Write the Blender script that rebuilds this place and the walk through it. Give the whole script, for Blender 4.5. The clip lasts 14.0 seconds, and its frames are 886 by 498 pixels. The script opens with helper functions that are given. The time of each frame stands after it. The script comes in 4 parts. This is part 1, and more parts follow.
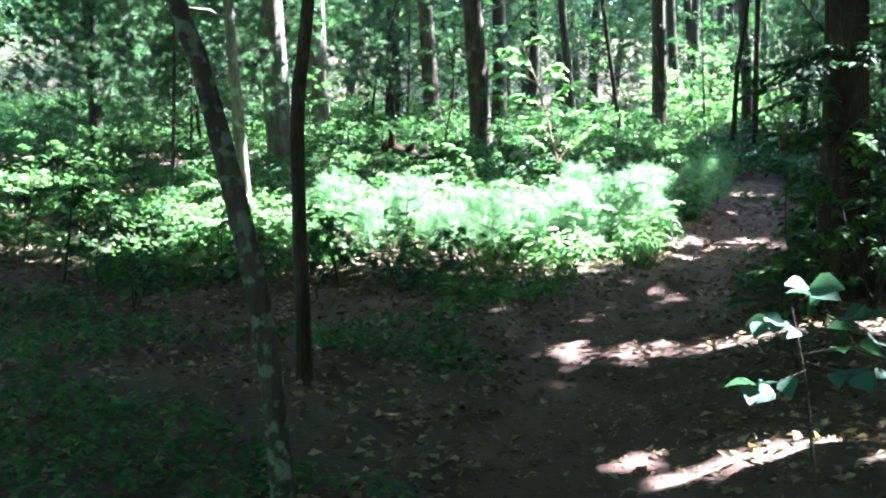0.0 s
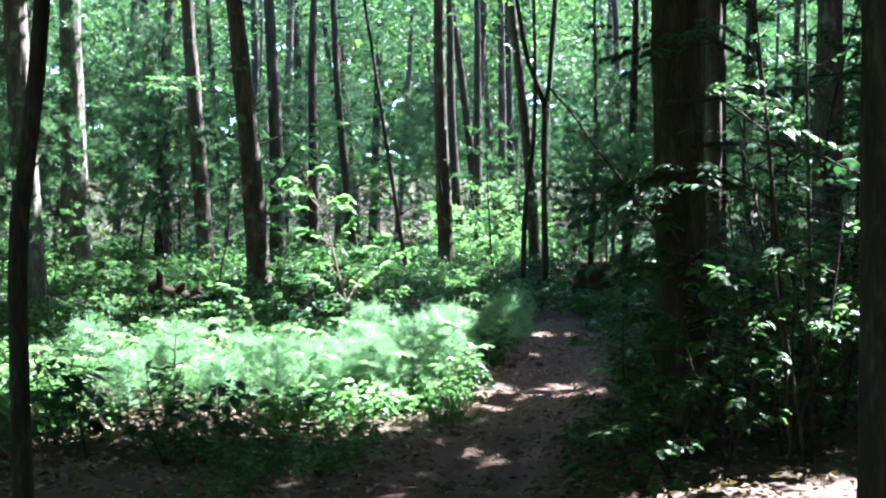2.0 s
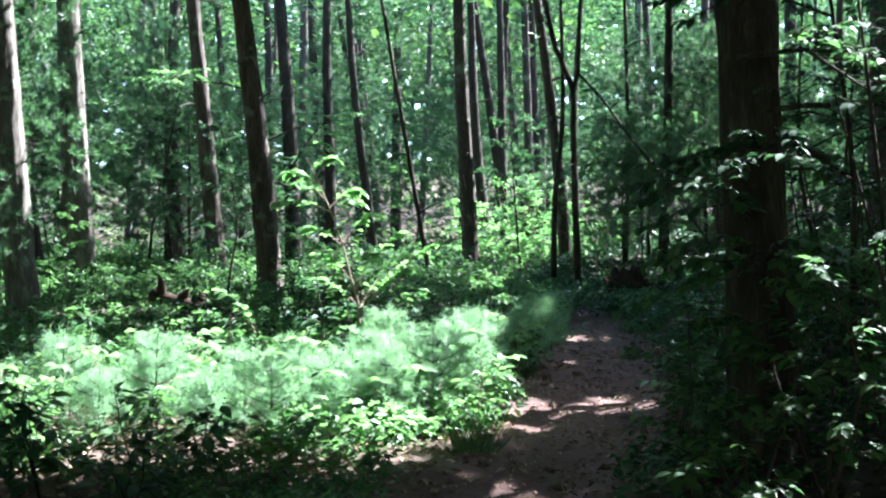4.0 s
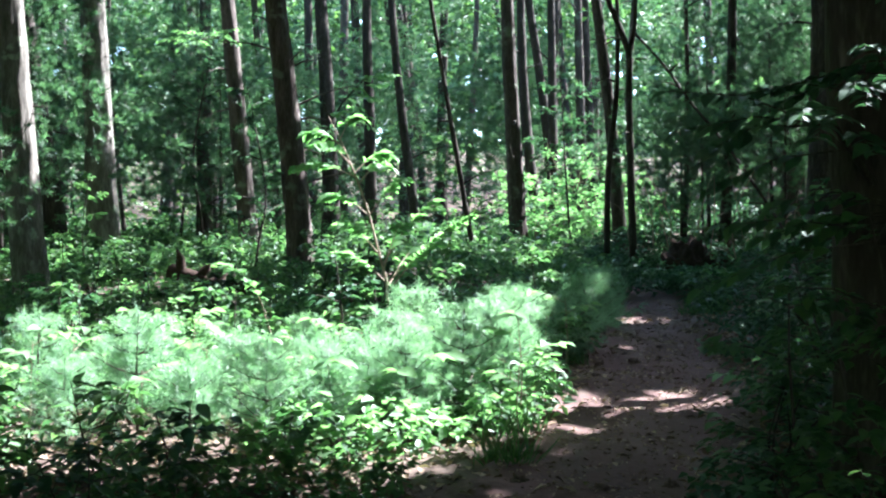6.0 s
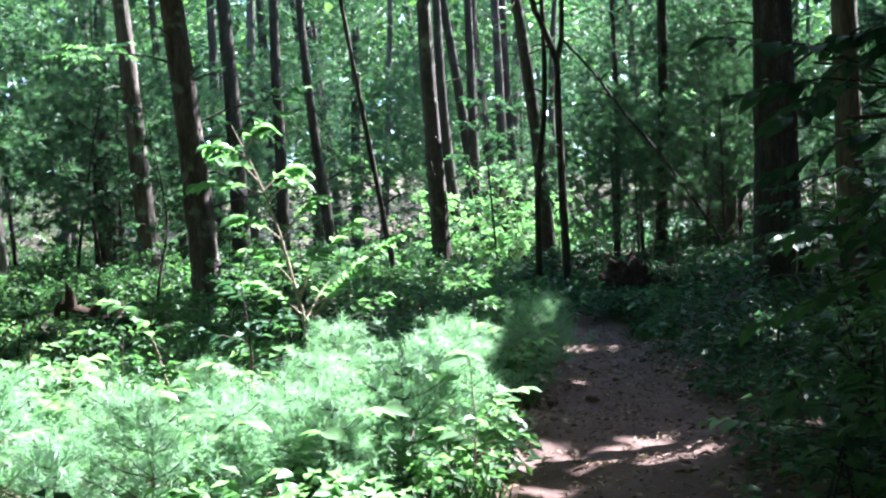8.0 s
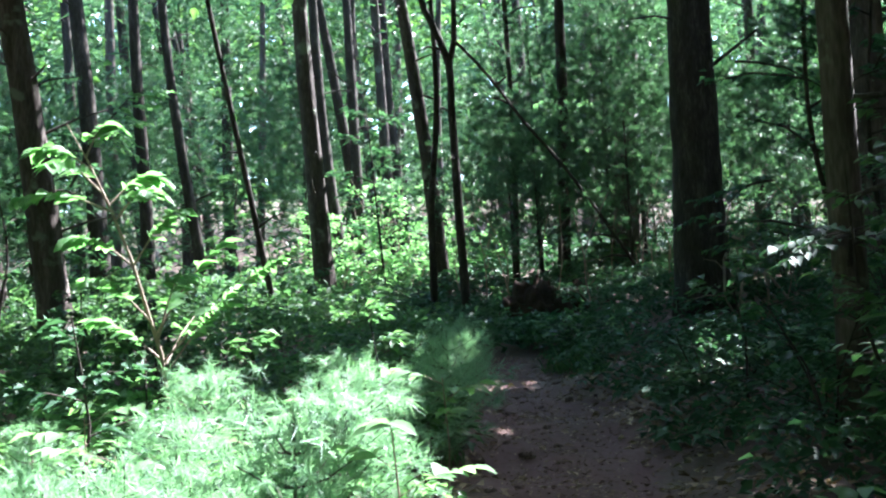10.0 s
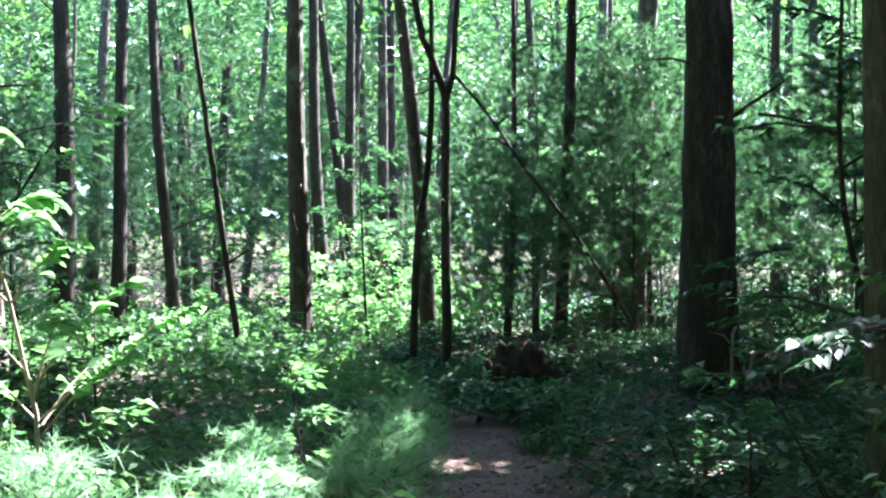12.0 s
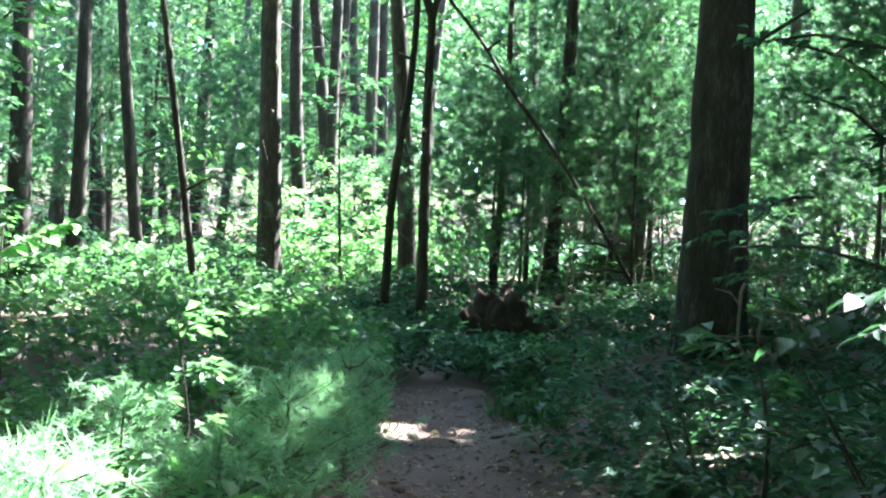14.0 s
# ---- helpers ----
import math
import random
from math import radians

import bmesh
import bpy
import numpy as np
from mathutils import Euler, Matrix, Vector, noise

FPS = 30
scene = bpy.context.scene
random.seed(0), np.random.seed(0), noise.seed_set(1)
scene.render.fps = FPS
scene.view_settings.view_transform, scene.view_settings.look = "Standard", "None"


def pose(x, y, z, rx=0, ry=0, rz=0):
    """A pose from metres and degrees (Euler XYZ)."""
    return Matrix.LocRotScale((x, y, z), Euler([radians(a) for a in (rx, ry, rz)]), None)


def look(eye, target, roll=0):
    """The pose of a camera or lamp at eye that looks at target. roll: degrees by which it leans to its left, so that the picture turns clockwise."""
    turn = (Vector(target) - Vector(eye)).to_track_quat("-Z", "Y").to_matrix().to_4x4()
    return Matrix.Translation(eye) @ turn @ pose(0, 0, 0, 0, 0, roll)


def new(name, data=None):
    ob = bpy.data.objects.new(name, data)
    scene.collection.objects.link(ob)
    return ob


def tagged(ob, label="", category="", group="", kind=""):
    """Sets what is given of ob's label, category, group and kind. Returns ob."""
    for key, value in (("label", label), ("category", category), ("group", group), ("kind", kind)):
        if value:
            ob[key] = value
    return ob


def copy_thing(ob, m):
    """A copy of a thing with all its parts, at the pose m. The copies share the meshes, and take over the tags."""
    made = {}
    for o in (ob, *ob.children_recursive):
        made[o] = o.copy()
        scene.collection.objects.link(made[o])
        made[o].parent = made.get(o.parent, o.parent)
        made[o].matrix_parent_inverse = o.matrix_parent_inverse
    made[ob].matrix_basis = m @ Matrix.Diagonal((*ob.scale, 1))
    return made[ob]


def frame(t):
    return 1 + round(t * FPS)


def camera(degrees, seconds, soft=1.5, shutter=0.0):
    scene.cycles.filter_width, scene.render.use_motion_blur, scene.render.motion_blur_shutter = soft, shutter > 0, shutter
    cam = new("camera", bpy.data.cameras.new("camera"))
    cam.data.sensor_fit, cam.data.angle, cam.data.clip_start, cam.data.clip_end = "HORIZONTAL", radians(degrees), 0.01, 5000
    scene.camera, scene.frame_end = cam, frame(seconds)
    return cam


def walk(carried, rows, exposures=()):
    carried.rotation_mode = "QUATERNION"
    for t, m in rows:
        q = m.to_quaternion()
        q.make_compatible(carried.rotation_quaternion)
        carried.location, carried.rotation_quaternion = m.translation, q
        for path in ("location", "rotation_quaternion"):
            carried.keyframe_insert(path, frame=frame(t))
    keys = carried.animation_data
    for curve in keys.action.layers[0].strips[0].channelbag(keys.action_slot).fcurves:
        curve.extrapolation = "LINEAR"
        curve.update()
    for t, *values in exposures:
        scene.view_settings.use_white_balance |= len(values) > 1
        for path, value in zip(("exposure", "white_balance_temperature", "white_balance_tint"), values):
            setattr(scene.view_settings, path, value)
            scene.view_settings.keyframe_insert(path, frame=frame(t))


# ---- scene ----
cam = camera(38.1, 14.0, 2.2)
PATH = [
    (0, (-0.091, -1.295, 1.102), (-0.064, 0.699, 0.955), 1.0),
    (0.5, (-0.104, -0.8, 1.119), (-0.038, 1.195, 0.999), 1.7),
    (1, (-0.122, -0.352, 1.114), (0.096, 1.635, 1.059), 0.7),
    (1.5, (-0.057, 0.077, 1.119), (0.182, 2.062, 1.161), -0.5),
    (2, (-0.062, 0.505, 1.105), (0.307, 2.469, 1.179), 0.3),
    (2.5, (-0.013, 0.857, 1.111), (0.428, 2.806, 1.185), -1.7),
    (3, (0.079, 1.249, 1.14), (0.425, 3.218, 1.178), -0.2),
    (3.2, (0.121, 1.429, 1.135), (0.452, 3.4, 1.215), -0.5),
    (5.3, (0.567, 3.29, 1.117), (0.897, 5.262, 1.146), -0.9),
    (5.5, (0.614, 3.425, 1.131), (0.911, 5.403, 1.138), -1.1),
    (6, (0.695, 3.842, 1.099), (0.944, 5.826, 1.143), -0.5),
    (6.5, (0.773, 4.331, 1.097), (0.992, 6.317, 1.181), -1.9),
    (7, (0.826, 4.782, 1.089), (1.112, 6.76, 1.174), -2.6),
    (7.2, (0.812, 4.943, 1.133), (1.136, 6.915, 1.213), -2.4),
    (9.5, (0.93, 6.999, 1.155), (1.377, 8.946, 1.25), -2.1),
    (10, (1.105, 7.662, 1.221), (1.675, 9.576, 1.331), -3.5),
    (10.5, (1.357, 8.081, 1.286), (1.819, 10.024, 1.389), -1.3),
    (11, (1.401, 8.431, 1.313), (1.88, 10.365, 1.483), -0.4),
    (11.5, (1.585, 8.789, 1.394), (2.071, 10.721, 1.57), 2.1),
    (11.7, (1.7, 8.96, 1.406), (2.182, 10.894, 1.575), 0.6),
    (12, (1.967, 9.147, 1.401), (2.517, 11.062, 1.58), 0.3),
    (12.5, (2.194, 9.551, 1.4), (2.803, 11.444, 1.612), -0.7),
    (13, (2.426, 9.94, 1.386), (3.012, 11.841, 1.599), 1.1),
    (13.5, (2.561, 10.341, 1.401), (3.151, 12.246, 1.551), 0.5),
    (14, (2.75, 10.753, 1.407), (3.3, 12.673, 1.507), 2.7),
]
walk(cam, [(t, look(eye, target, roll)) for t, eye, target, roll in PATH],
     [(0.0, 4.42, 5500, 10), (1.0, 3.75, 5500, 11), (1.5, 3.7, 5550, 12), (2.4, 3.7, 5550, 13), (3.0, 3.55, 5550, 14), (6.0, 3.48, 5550, 14), (9.5, 3.6, 5550, 15), (12.0, 4.08, 5600, 13), (12.5, 4.4, 5600, 13), (13.0, 4.3, 5600, 9), (14.0, 4.6, 5650, 5)])

# ---- light ----
SUN_TO = Vector((0.62, 0.30, 0.74)).normalized()
world = bpy.data.worlds.new("world")
scene.world = world
world.use_nodes = True
wn = world.node_tree.nodes
sky = wn.new("ShaderNodeTexSky")
sky.sky_type = "NISHITA"
sky.sun_disc = False
sky.sun_elevation = math.asin(SUN_TO.z)
sky.sun_rotation = math.atan2(SUN_TO.x, SUN_TO.y)
world.node_tree.links.new(sky.outputs[0], wn["Background"].inputs[0])
wn["Background"].inputs[1].default_value = 0.125
sun = new("sun", bpy.data.lights.new("sun", "SUN"))
sun.data.energy, sun.data.angle, sun.data.color = 5.0, radians(0.5), (1.0, 0.95, 0.86)
sun.matrix_world = look(SUN_TO * 40, (0, 0, 0))


# ---- materials ----
def material(name, ramp, scale, rough=0.8, bump=0.3, detail_scale=None, stretch=(1, 1, 1), specular=0.3,
             translucent=0.0, island=0.0, spots=None, mottled=0.0, object_random=0.0):
    m = bpy.data.materials.new(name)
    m.use_nodes = True
    nt = m.node_tree
    n, l = nt.nodes, nt.links
    bsdf = n["Principled BSDF"]
    bsdf.inputs["Roughness"].default_value = rough
    bsdf.inputs["Specular IOR Level"].default_value = specular
    co = n.new("ShaderNodeTexCoord")
    mp = n.new("ShaderNodeMapping")
    mp.inputs["Scale"].default_value = stretch
    l.new(co.outputs["Object"], mp.inputs["Vector"])
    big = n.new("ShaderNodeTexNoise")
    big.inputs["Scale"].default_value, big.inputs["Detail"].default_value = scale, 5
    fine = n.new("ShaderNodeTexNoise")
    fine.inputs["Scale"].default_value, fine.inputs["Detail"].default_value = detail_scale or scale * 7, 8
    l.new(mp.outputs[0], big.inputs["Vector"])
    l.new(mp.outputs[0], fine.inputs["Vector"])
    mixf = n.new("ShaderNodeMath")
    mixf.operation = "MULTIPLY_ADD"
    mixf.inputs[1].default_value = 0.55
    half = n.new("ShaderNodeMath")
    half.operation = "MULTIPLY"
    half.inputs[1].default_value = 0.45
    l.new(fine.outputs["Fac"], half.inputs[0])
    l.new(big.outputs["Fac"], mixf.inputs[0])
    l.new(half.outputs[0], mixf.inputs[2])
    value = mixf.outputs[0]
    if island:
        geo = n.new("ShaderNodeNewGeometry")
        sh = n.new("ShaderNodeMath")
        sh.operation = "MULTIPLY_ADD"
        sh.inputs[1].default_value, sh.inputs[2].default_value = island, -island / 2
        l.new(geo.outputs["Random Per Island"], sh.inputs[0])
        ad = n.new("ShaderNodeMath")
        l.new(value, ad.inputs[0])
        l.new(sh.outputs[0], ad.inputs[1])
        value = ad.outputs[0]
    if object_random:
        info = n.new("ShaderNodeObjectInfo")
        sh = n.new("ShaderNodeMath")
        sh.operation = "MULTIPLY_ADD"
        sh.inputs[1].default_value, sh.inputs[2].default_value = object_random, -object_random / 2
        l.new(info.outputs["Random"], sh.inputs[0])
        ad = n.new("ShaderNodeMath")
        l.new(value, ad.inputs[0])
        l.new(sh.outputs[0], ad.inputs[1])
        value = ad.outputs[0]
    cr = n.new("ShaderNodeValToRGB")
    while len(cr.color_ramp.elements) < len(ramp):
        cr.color_ramp.elements.new(0.5)
    for e, (p, c) in zip(cr.color_ramp.elements, ramp):
        e.position, e.color = p, (*c, 1)
    l.new(value, cr.inputs[0])
    colour = cr.outputs[0]
    if spots:
        sp = n.new("ShaderNodeTexNoise")
        sp.inputs["Scale"].default_value, sp.inputs["Detail"].default_value = spots[0], 4
        l.new(co.outputs["Object"], sp.inputs["Vector"])
        st = n.new("ShaderNodeMapRange")
        st.inputs["From Min"].default_value, st.inputs["From Max"].default_value = spots[1], spots[1] + 0.08
        l.new(sp.outputs["Fac"], st.inputs["Value"])
        mx = n.new("ShaderNodeMix")
        mx.data_type = "RGBA"
        mx.inputs["B"].default_value = (*spots[2], 1)
        l.new(st.outputs[0], mx.inputs["Factor"])
        l.new(colour, mx.inputs["A"])
        colour = mx.outputs["Result"]
    l.new(colour, bsdf.inputs["Base Color"])
    if bump:
        bp = n.new("ShaderNodeBump")
        bp.inputs["Strength"].default_value, bp.inputs["Distance"].default_value = bump, 0.02
        l.new(value, bp.inputs["Height"])
        l.new(bp.outputs[0], bsdf.inputs["Normal"])
    if translucent:
        tr = n.new("ShaderNodeBsdfTranslucent")
        br = n.new("ShaderNodeMix")
        br.data_type, br.blend_type = "RGBA", "MULTIPLY"
        br.inputs["Factor"].default_value = 1.0
        br.inputs["B"].default_value = (1.45, 1.75, 1.0, 1)
        l.new(colour, br.inputs["A"])
        l.new(br.outputs["Result"], tr.inputs["Color"])
        ms = n.new("ShaderNodeMixShader")
        ms.inputs[0].default_value = translucent
        l.new(bsdf.outputs[0], ms.inputs[1])
        l.new(tr.outputs[0], ms.inputs[2])
        l.new(ms.outputs[0], n["Material Output"].inputs["Surface"])
    return m


BARK = material("bark_pine", [(0.25, (0.022, 0.017, 0.014)), (0.5, (0.075, 0.06, 0.052)), (0.75, (0.18, 0.15, 0.13))], 9, 0.9, 0.9,
                detail_scale=40, stretch=(1, 1, 0.22), specular=0.2, spots=(3.2, 0.6, (0.17, 0.19, 0.14)), object_random=0.12)
BARK_GREY = material("bark_grey", [(0.28, (0.035, 0.031, 0.026)), (0.5, (0.115, 0.103, 0.088)), (0.74, (0.27, 0.25, 0.22))], 7, 0.9, 0.8,
                     detail_scale=34, stretch=(1, 1, 0.25), specular=0.2, spots=(4.0, 0.58, (0.26, 0.29, 0.22)), object_random=0.1)
BARK_DARK = material("bark_dark", [(0.28, (0.014, 0.011, 0.009)), (0.52, (0.046, 0.037, 0.031)), (0.75, (0.13, 0.11, 0.095))], 10, 0.9, 1.0,
                     detail_scale=45, stretch=(1, 1, 0.25), specular=0.2)
TWIG = material("twig_pale", [(0.3, (0.14, 0.10, 0.07)), (0.7, (0.34, 0.27, 0.21))], 14, 0.8, 0.4)
LEAF = material("leaf_broad", [(0.2, (0.032, 0.075, 0.038)), (0.5, (0.068, 0.135, 0.062)), (0.8, (0.12, 0.20, 0.085))], 2.0, 0.55, 0.15,
                specular=0.27, translucent=0.42, island=0.5)
# paler broad leaf, its colour brightened to stand for full sun
LEAF_SUNLIT = material("leaf_sunlit", [(0.2, (0.085, 0.18, 0.075)), (0.5, (0.135, 0.25, 0.115)), (0.8, (0.20, 0.33, 0.165))], 2.0, 0.4, 0.15,
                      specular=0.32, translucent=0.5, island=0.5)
# broad leaf again, with shade put into its darker colour
LEAF_SHADE = material("leaf_shade", [(0.2, (0.02, 0.052, 0.03)), (0.5, (0.04, 0.088, 0.05)), (0.8, (0.075, 0.14, 0.08))], 2.0, 0.6, 0.15,
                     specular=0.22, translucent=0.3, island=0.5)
LEAF_WAXY = material("leaf_waxy", [(0.2, (0.035, 0.078, 0.058)), (0.5, (0.055, 0.115, 0.088)), (0.8, (0.08, 0.15, 0.115))], 2.0, 0.6, 0.15,
                     specular=0.2, translucent=0.3, island=0.4)
BARK_LICHEN = material("bark_lichen", [(0.25, (0.02, 0.017, 0.014)), (0.5, (0.06, 0.052, 0.045)), (0.75, (0.13, 0.115, 0.10))], 8, 0.9, 0.9,
                       detail_scale=38, stretch=(1, 1, 0.3), specular=0.2, spots=(16.0, 0.52, (0.17, 0.185, 0.15)))
CANOPY = material("leaf_canopy", [(0.2, (0.028, 0.066, 0.028)), (0.5, (0.068, 0.135, 0.048)), (0.8, (0.14, 0.24, 0.075))], 0.6, 0.5, 0.0,
                  specular=0.4, translucent=0.32, island=0.6)
# pine needles, their colour brightened for the sunny patch
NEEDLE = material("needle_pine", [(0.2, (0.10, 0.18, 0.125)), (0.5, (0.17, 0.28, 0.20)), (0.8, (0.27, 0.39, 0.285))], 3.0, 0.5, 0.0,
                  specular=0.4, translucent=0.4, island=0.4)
# the same needles with shade put into the colour
NEEDLE_SHADE = material("needle_shade", [(0.2, (0.03, 0.066, 0.04)), (0.5, (0.062, 0.125, 0.075)), (0.8, (0.12, 0.205, 0.12))], 3.0, 0.5, 0.0,
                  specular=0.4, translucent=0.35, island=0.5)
SOIL = material("soil_duff", [(0.25, (0.04, 0.029, 0.024)), (0.5, (0.095, 0.068, 0.056)), (0.78, (0.18, 0.13, 0.105))], 1.6, 0.95, 0.9,
                detail_scale=26, specular=0.15, spots=(9.0, 0.62, (0.13, 0.085, 0.06)))
TRAIL = material("soil_trail", [(0.25, (0.05, 0.031, 0.028)), (0.5, (0.105, 0.064, 0.057)), (0.78, (0.18, 0.115, 0.10))], 1.4, 0.95, 0.8,
                 detail_scale=22, specular=0.15, spots=(6.0, 0.63, (0.08, 0.05, 0.04)))
LITTER = material("leaf_litter", [(0.2, (0.09, 0.056, 0.036)), (0.5, (0.21, 0.14, 0.095)), (0.8, (0.40, 0.30, 0.22))], 3.0, 0.8, 0.1,
                  specular=0.3, translucent=0.1, island=0.7)
ROT = material("rotten_wood", [(0.25, (0.015, 0.011, 0.009)), (0.55, (0.045, 0.03, 0.023)), (0.8, (0.10, 0.065, 0.048))], 5, 0.95, 1.0, detail_scale=30, specular=0.1)


# ---- builders ----
rng = np.random.default_rng(7)


def ob_mesh(name, verts, faces, mats, parent=None, smooth=False, index=None):
    me = bpy.data.meshes.new(name)
    verts = np.asarray(verts, dtype=np.float32).reshape(-1, 3)
    faces = np.asarray(faces, dtype=np.int32)
    k = faces.shape[1]
    me.vertices.add(len(verts))
    me.vertices.foreach_set("co", verts.ravel())
    me.loops.add(faces.size)
    me.loops.foreach_set("vertex_index", faces.ravel())
    me.polygons.add(len(faces))
    me.polygons.foreach_set("loop_start", np.arange(0, faces.size, k, dtype=np.int32))
    me.polygons.foreach_set("loop_total", np.full(len(faces), k, dtype=np.int32))
    if index is not None:
        me.polygons.foreach_set("material_index", np.asarray(index, dtype=np.int32))
    if smooth:
        me.polygons.foreach_set("use_smooth", np.ones(len(faces), dtype=bool))
    me.update(calc_edges=True)
    for mt in mats:
        me.materials.append(mt)
    ob = new(name, me)
    if parent is not None:
        ob.parent = parent
    return ob


def unit(a):
    return a / np.maximum(np.linalg.norm(a, axis=-1, keepdims=True), 1e-9)


def leaf_arrays(pos, along, normal, length, width, fine=False):
    """Folded, pointed blades: two faces each, or six where fine."""
    n = len(pos)
    along = unit(along)
    side = unit(np.cross(along, normal))
    up = np.cross(side, along)
    L, W = length[:, None], width[:, None]
    if not fine:
        lift = up * W * 0.22
        v = np.stack([pos, pos + along * L * 0.42 + side * W * 0.5 + lift, pos + along * L - up * L * 0.10,
                      pos + along * L * 0.42 - side * W * 0.5 + lift], 1)
        f = np.array([[0, 1, 2], [0, 2, 3]])
        k = 4
    else:
        droop = -up * L
        rows = []
        for s, w, d in ((0.0, 0.06, 0.0), (0.28, 0.46, 0.01), (0.55, 0.5, 0.05), (0.80, 0.27, 0.12), (1.0, 0.02, 0.22)):
            c = pos + along * L * s + droop * d
            lift = up * W * 0.30 * w
            rows += [c + side * W * w + lift, c, c - side * W * w + lift]
        v = np.stack(rows, 1)
        k = 15
        f = []
        for r in range(4):
            a = r * 3
            f += [[a, a + 3, a + 4], [a, a + 4, a + 1], [a + 1, a + 4, a + 5], [a + 1, a + 5, a + 2]]
        f = np.array(f)
    faces = (f[None] + (np.arange(n) * k)[:, None, None]).reshape(-1, 3)
    return v.reshape(-1, 3), faces


def random_leaves(pos, size, flat=0.6, ratio=0.5, fine=False, droop=0.25, r=None):
    r = r or rng
    n = len(pos)
    a = r.uniform(0, 2 * math.pi, n)
    along = np.stack([np.cos(a), np.sin(a), r.normal(-droop, 0.3, n)], 1)
    nrm = np.stack([r.normal(0, 1 - flat, n), r.normal(0, 1 - flat, n), np.full(n, 0.6)], 1)
    L = size * r.uniform(0.65, 1.25, n)
    return leaf_arrays(pos, along, nrm, L, L * ratio * r.uniform(0.85, 1.15, n), fine)


def tube(points, radii, seg=12, rough=0.0, seed=0, flare=0.0):
    """A tapering round stem through points."""
    pts = [Vector(p) for p in points]
    fine_p, fine_r = [], []
    for i in range(len(pts) - 1):
        d = max(1, min(26 if seg > 20 else 8, int((pts[i + 1] - pts[i]).length / (0.12 if seg > 20 else max(0.25, radii[i] * 2.5)))))
        for j in range(d):
            s = j / d
            p0, p1, p2, p3 = pts[max(i - 1, 0)], pts[i], pts[i + 1], pts[min(i + 2, len(pts) - 1)]
            q = 0.5 * (2 * p1 + (p2 - p0) * s + (2 * p0 - 5 * p1 + 4 * p2 - p3) * s * s + (3 * p1 - p0 - 3 * p2 + p3) * s ** 3)
            fine_p.append(q)
            fine_r.append(radii[i] * (1 - s) + radii[i + 1] * s)
    fine_p.append(pts[-1])
    fine_r.append(radii[-1])
    verts, faces = [], []
    for i, (p, r) in enumerate(zip(fine_p, fine_r)):
        d = (fine_p[min(i + 1, len(fine_p) - 1)] - fine_p[max(i - 1, 0)]).normalized()
        x = d.cross(Vector((0.3, 1, 0.1))).normalized()
        y = d.cross(x)
        for k in range(seg):
            a = 2 * math.pi * k / seg
            o = x * math.cos(a) + y * math.sin(a)
            rr = r * (1 + rough * noise.noise(Vector((o.x * 2.2, o.y * 2.2, p.z * 1.7 + seed * 7.3))))
            if seg > 20:
                rr += 0.07 * r * abs(math.sin(4.5 * a + 2.6 * noise.noise(Vector((o.x * 1.4, o.y * 1.4, p.z * 1.1 + seed))))) * (0.6 + 0.8 * noise.noise(Vector((o.x * 6, o.y * 6, p.z * 4.5 + seed))))
            if flare:
                h = (p - fine_p[0]).length
                rr += flare * r * math.exp(-h / (r * 2.2)) * (0.55 + 0.45 * math.sin(4 * a + seed))
            verts.append(p + o * rr)
    m = len(fine_p)
    for i in range(m - 1):
        for k in range(seg):
            k2 = (k + 1) % seg
            faces.append((i * seg + k, i * seg + k2, (i + 1) * seg + k2))
            faces.append((i * seg + k, (i + 1) * seg + k2, (i + 1) * seg + k))
    return np.array([tuple(v) for v in verts]), np.array(faces)


class Pile:
    """Gathers pieces of one mesh."""
    def __init__(self):
        self.v, self.f, self.m, self.n = [], [], [], 0

    def add(self, v, f, mat=0):
        self.v.append(np.asarray(v))
        self.f.append(np.asarray(f) + self.n)
        self.m.append(np.full(len(f), mat))
        self.n += len(v)
        return self

    def build(self, name, mats, parent=None, smooth=False):
        return ob_mesh(name, np.concatenate(self.v), np.concatenate(self.f), mats, parent, smooth, np.concatenate(self.m))


# ---- ground ----
TRAIL_Y = [-12, -1, 5.3, 8.4, 10.6, 13.0, 16.7, 18.2, 20.5, 22.5, 24, 30, 40]
TRAIL_X = [-0.5, -0.1, 0.8, 1.35, 2.3, 3.4, 4.5, 4.9, 5.6, 6.1, 6.3, 6.0, 3.0]
RISE_Y = [-60, 5, 9, 12, 14, 17, 20, 21, 24, 28, 32, 45, 60, 90, 200]
RISE_Z = [-0.4, -0.33, -0.15, 0.06, 0.20, 0.38, 0.55, 0.66, 1.0, 1.3, 1.55, 2.6, 5.0, 9.0, 20.0]


def trail_x(y):
    return np.interp(y, TRAIL_Y, TRAIL_X)


def ground_z(x, y):
    x, y = np.asarray(x, float), np.asarray(y, float)
    d = x - trail_x(y)
    z = np.interp(y, RISE_Y, RISE_Z)
    z = z + np.where(d > 0, np.clip(d - 0.6, 0, 6) * 0.11, np.clip(d + 0.5, -5, 0) * 0.035)
    z = z - 0.06 * np.exp(-(d / 0.7) ** 4)
    z = z + 0.012 * np.sin(x * 9.1 + 2 * np.sin(y * 3.3)) * np.sin(y * 7.7 + 1.5 * np.sin(x * 4.1)) * np.clip(1.2 - np.abs(y - 12) / 30, 0, 1)
    z = z + 0.05 * np.sin(x * 1.3 + y * 0.7) * np.sin(y * 1.1 - x * 0.4) + 0.025 * np.sin(x * 3.7 + 1) * np.sin(y * 3.1)
    return z


